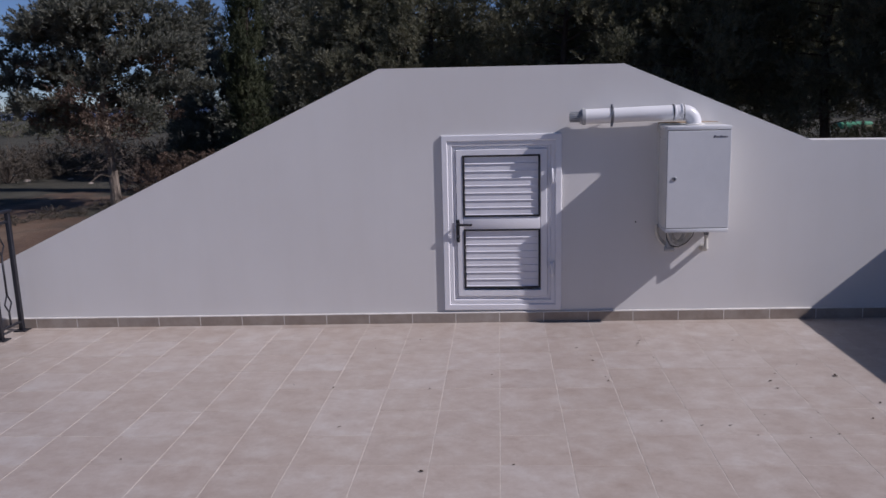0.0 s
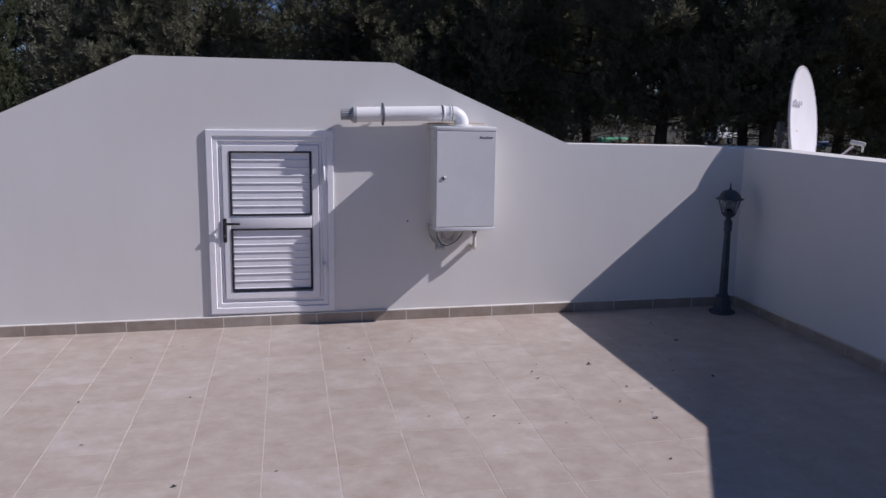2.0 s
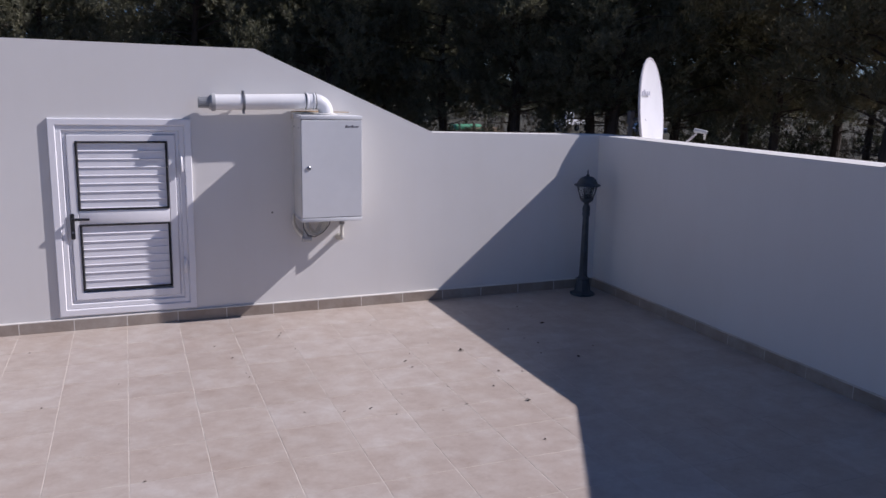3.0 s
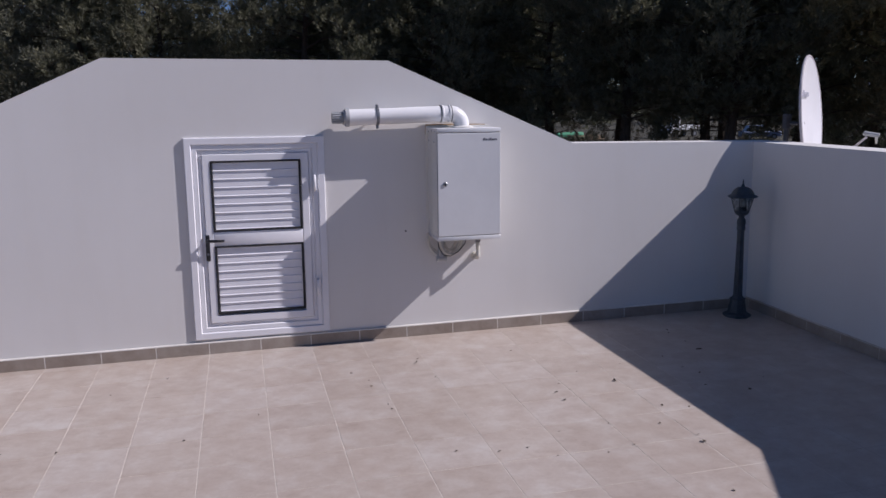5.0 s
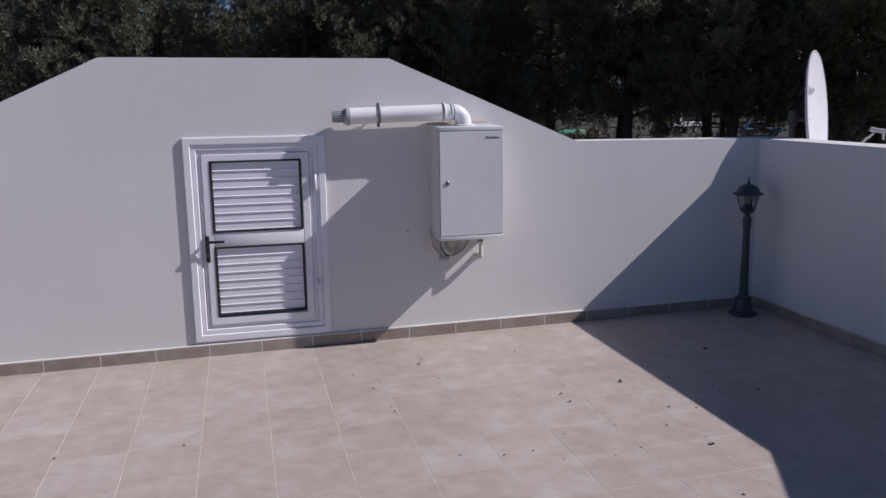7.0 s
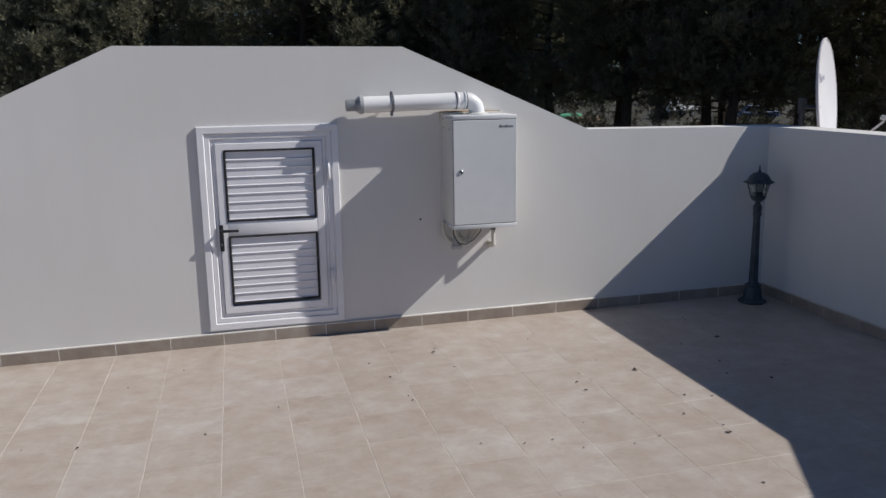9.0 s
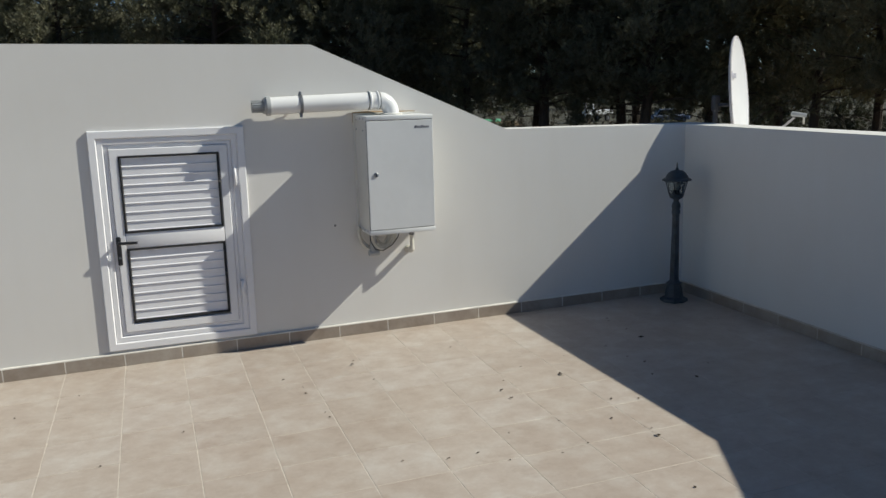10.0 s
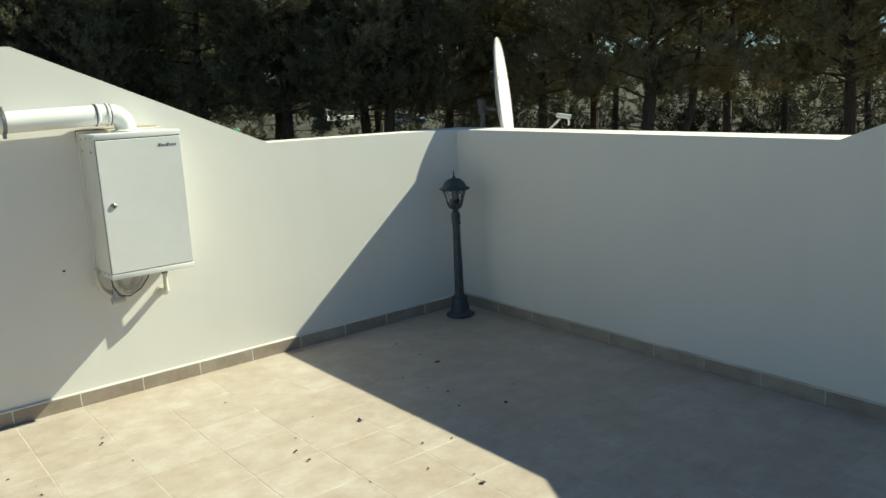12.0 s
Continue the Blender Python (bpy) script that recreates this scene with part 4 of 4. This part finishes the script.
# ---- parked truck far off ----
def make_truck():
    root = thing("flatbed_truck", pose(0, 0, 0), "small white flatbed truck parked beyond the trees", "truck")
    cab = part("cab", rounded_box(-0.95, 0.95, -0.8, 0.8, 0.75, 2.35, 0.16, 3), M_CAR_WHITE, root)
    part("windscreen", rounded_box(-0.8, 0.8, -0.83, -0.78, 1.5, 2.15, 0.02), M_CAR_GLASS, cab)
    for s in (-1, 1):
        part("side_window", rounded_box(s * 0.94 - 0.02, s * 0.94 + 0.02, -0.55, 0.45, 1.5, 2.1, 0.015), M_CAR_GLASS, cab)
        part("headlight", rounded_box(s * 0.7 - 0.14, s * 0.7 + 0.14, -0.83, -0.78, 1.0, 1.15, 0.02), M_BULB, cab)
    part("bumper", rounded_box(-0.95, 0.95, -0.9, -0.76, 0.5, 0.76, 0.04), M_GREY, root)
    part("bed", rounded_box(-1.0, 1.0, 0.9, 4.2, 0.85, 1.0, 0.02), M_GREY, root)
    for s in (-1, 1):
        part("side_board", rounded_box(s * 0.98 - 0.02, s * 0.98 + 0.02, 0.9, 4.2, 1.0, 1.4, 0.01), M_CAR_WHITE, root)
    for x in (-0.8, 0.8):
        for y in (0.0, 3.2):
            w = part("wheel", tube([(x - 0.12, y, 0.38), (x + 0.12, y, 0.38)], 0.38, 18), M_TYRE, root)
            part("rim", tube([(x - 0.13, y, 0.38), (x + 0.13, y, 0.38)], 0.2, 14), M_CLAMP, w)
    return root


truck = make_truck()
truck.matrix_basis = Matrix.Translation((49.2, 79.4, land_height(49.2, 79.4))) @ Matrix.Rotation(radians(-72), 4, "Z")


def make_car():
    root = thing("parked_car", pose(0, 0, 0), "dark blue hatchback car parked beyond the trees", "car")
    part("body", rounded_box(-0.82, 0.82, -2.0, 2.0, 0.3, 0.85, 0.12, 3), M_STEEL_BLUE, root)
    cabin = prism([(-1.3, 0.84), (1.6, 0.84), (1.25, 1.38), (-0.5, 1.42)], -0.7, 0.7)
    bmesh.ops.rotate(cabin, matrix=Matrix.Rotation(radians(90), 3, "Z"), verts=cabin.verts[:])
    part("cabin", cabin, M_CAR_GLASS, root, smooth=False)
    part("roof", rounded_box(-0.62, 0.62, -0.5, 1.2, 1.37, 1.45, 0.03), M_STEEL_BLUE, root)
    # windscreen painted white: the bright reflection on the glass is put in as colour
    part("windscreen", rounded_box(-0.6, 0.6, -0.02, 0.02, 0.0, 0.7, 0.01), M_CAR_WHITE, root).matrix_basis = pose(0, -1.25, 0.86, -52, 0, 0)
    for x in (-0.75, 0.75):
        for y in (-1.25, 1.25):
            w = part("wheel", tube([(x - 0.1, y, 0.3), (x + 0.1, y, 0.3)], 0.3, 16), M_TYRE, root)
            part("rim", tube([(x - 0.11, y, 0.3), (x + 0.11, y, 0.3)], 0.17, 12), M_CLAMP, w)
    return root


car = make_car()
car.matrix_basis = Matrix.Translation((53.3, 68.4, land_height(53.3, 68.4))) @ Matrix.Rotation(radians(70), 4, "Z")
pile = thing("timber_pile", Matrix.Translation((39.0, 80.0, land_height(39.0, 80.0))), "pile of weathered boards lying in the field", "timber")
pr = random.Random(8)
for i in range(9):
    bd = part("board", rounded_box(-2.0, 2.0, -0.12, 0.12, 0.0, 0.06, 0.01, 1), M_TIMBER, pile)
    bd.matrix_basis = pose(pr.uniform(-0.5, 0.5), pr.uniform(-0.4, 0.4), 0.07 * i, 0, 0, pr.uniform(-25, 25))
tarp = rounded_box(-1.8, 1.8, -1.1, 1.1, -0.1, 0.7, 0.25, 4)
for v in tarp.verts:
    v.co.z += 0.12 * noise.noise(v.co * 1.7)
ob = solid("tarpaulin", tarp, M_TARP, "crumpled green tarpaulin over a low heap", "tarpaulin")
ob.matrix_basis = Matrix.Translation((39.3, 86.3, land_height(39.3, 86.3)))


def make_rock(seed):
    rb = bmesh.new()
    bmesh.ops.create_icosphere(rb, subdivisions=2, radius=0.4)
    for v in rb.verts:
        v.co *= 1 + 0.35 * noise.noise(v.co * 2.1 + Vector((seed, 0, 0)))
        v.co.z *= 0.6
    return solid("rock", rb, M_STONE, "pale grey field stone half sunk in soil", "rock", group="field stones", smooth=False)


rock = make_rock(3)
place_tree(rock, [(-26.0, 44.0, 0, 0.4), (-29.0, 47.0, 60, 0.45), (-24.5, 46.5, 130, 0.4), (-31.5, 46.0, 200, 0.6), (-16.2, 24.6, 20, 0.7), (-19.8, 21.8, 260, 0.5), (-34.0, 49.0, 300, 0.9), (-22.5, 45.5, 10, 0.5)])

sr = np.random.default_rng(31)
n_s = 520
sd, sa = sr.uniform(62, 150, n_s), np.radians(sr.uniform(16, 78, n_s))
sp = np.array([(d * math.sin(a), d * math.cos(a), land_height(d * math.sin(a), d * math.cos(a))) for d, a in zip(sd, sa)])
up = np.tile(np.array([(0.0, 0.0, 1.0)]), (n_s, 1))
ob = new("field_scrub", leaf_mesh("field_scrub", blades(sr, sp, up, sr.uniform(0.4, 1.3, n_s), 70, 0.3, 0.09), M_SCRUB))
tagged(ob, "scattered dry scrub over the field", "scrub", kind="stuff")

# ---- dry leaves on the floor ----
LEAVES = [(1.9, -0.54, 1.1), (1.89, -1.45, 1.3), (1.89, -1.33, 1.5), (2.29, -1.25, 2.0), (2.22, -1.88, 1.2), (2.31, -2.13, 1.9), (2.77, -0.93, 1.0), (3.06, -0.88, 1.9), (3.09, -0.42, 1.2), (3.08, -0.69, 1.3),
          (2.74, -1.46, 1.1), (2.93, -1.6, 1.9), (2.78, -1.15, 1.0), (2.82, -1.27, 1.1), (2.48, -1.72, 0.9), (2.35, -1.67, 1.1), (2.33, -2.05, 0.8), (1.98, -1.8, 0.7), (1.98, -2.07, 0.8), (1.26, -0.59, 1.5),
          (0.92, -0.93, 1.0), (0.97, -1.3, 1.0), (1.31, -0.88, 0.8), (0.84, -0.67, 0.8), (1.7, -1.83, 0.7), (1.83, -2.11, 0.6), (1.96, -1.2, 0.6), (2.14, -1.04, 0.7), (2.45, -0.98, 0.6), (3.13, -1.44, 0.8),
          (-0.66, -1.39, 1.1), (-0.91, -1.33, 0.7), (-0.08, -1.41, 0.9), (-0.51, -1.96, 1.1), (-0.03, -2.47, 1.4), (-0.23, -0.44, 0.8), (-0.52, -0.64, 0.8), (0.28, -1.18, 0.7), (0.96, -1.23, 0.7), (0.39, -2.4, 0.8),
          (1.28, -0.52, 0.9), (1.16, -1.9, 0.8), (1.35, -1.96, 1.1), (1.49, -1.96, 1.1), (1.59, -2.08, 0.7), (3.07, -0.48, 1.2), (2.16, -2.59, 1.0), (-1.51, -2.34, 0.8), (0.92, -0.83, 0.7)]
lr = random.Random(4)
for x, y, s in LEAVES:
    lb = bmesh.new()
    n = 7
    pts = [(0.011 * math.cos(2 * math.pi * i / n) * lr.uniform(0.7, 1.3), 0.007 * math.sin(2 * math.pi * i / n) * lr.uniform(0.7, 1.3), lr.uniform(0.001, 0.008)) for i in range(n)]
    mid_v = lb.verts.new((0, 0, 0.0025))
    ring = [lb.verts.new(p) for p in pts]
    for i in range(n):
        lb.faces.new((mid_v, ring[i], ring[(i + 1) % n]))
    bmesh.ops.solidify(lb, geom=lb.faces[:], thickness=0.0014)
    ob = solid("dry_leaf", lb, M_DRYLEAF, "tiny curled brown dry leaf on the floor tiles", "leaf", group="dry leaves on the floor")
    ob.matrix_basis = pose(x, y, 0.001, 0, 0, lr.uniform(0, 360)) @ Matrix.Diagonal((0.75 * s, 0.75 * s, 0.75 * s, 1))

# ---- skirting and floor tiles, piece by piece ----
skirt_mesh = {}


def skirt_piece(w):
    k = round(w, 3)
    if k not in skirt_mesh:
        skirt_mesh[k] = finish("skirting_tile", rounded_box(-w / 2, w / 2, -0.004, 0.004, 0, 0.0735, 0.0012, 1), M_SKIRT)
    return skirt_mesh[k]


for k in range(-13, 13):
    x0, x1 = T * k, min(T * (k + 1), XR - 0.012)
    if x1 - x0 > 0.02:
        ob = new("skirting_tile", skirt_piece(x1 - x0 - 0.0045))
        ob.parent = skirting
        ob.matrix_basis = pose((x0 + x1) / 2, -0.0125, 0.0)
for k in range(-1, 24):
    y1, y0 = min(-0.389 + T - T * k - 0.0, -0.018), max(-0.389 - T * k, -8.0)
    if y1 - y0 > 0.02:
        ob = new("skirting_tile", skirt_piece(y1 - y0 - 0.003))
        ob.parent = skirting
        ob.matrix_basis = pose(XR - 0.0125 + SKEW * (y0 + y1) / 2, (y0 + y1) / 2, 0.0, 0, 0, 90 - math.degrees(SKEW))

rest = bmesh.new()
for i in range(-12, 13):
    x0, x1 = max(T * i, -3.715), min(T * (i + 1), XR - 0.003)
    for j in range(-1, 25):
        y1, y0 = min(Y0 - T * j, -0.003), max(Y0 - T * (j + 1), -8.04)
        w, d = x1 - x0 - 2 * GAP, y1 - y0 - 1.3 * GAP
        if w < 0.02 or d < 0.02:
            continue
        me = tile_mesh(w, d)
        if j < 10:
            ob = new("tile", me)
            ob.parent = floor
            ob.matrix_basis = pose((x0 + x1) / 2, (y0 + y1) / 2, 0.0)
        else:
            before = len(rest.verts)
            rest.from_mesh(me)
            rest.verts.ensure_lookup_table()
            bmesh.ops.translate(rest, vec=((x0 + x1) / 2, (y0 + y1) / 2, 0.0), verts=rest.verts[before:])
tagged(part("tiles", rest, M_TILE, floor, smooth=False), kind="stuff")
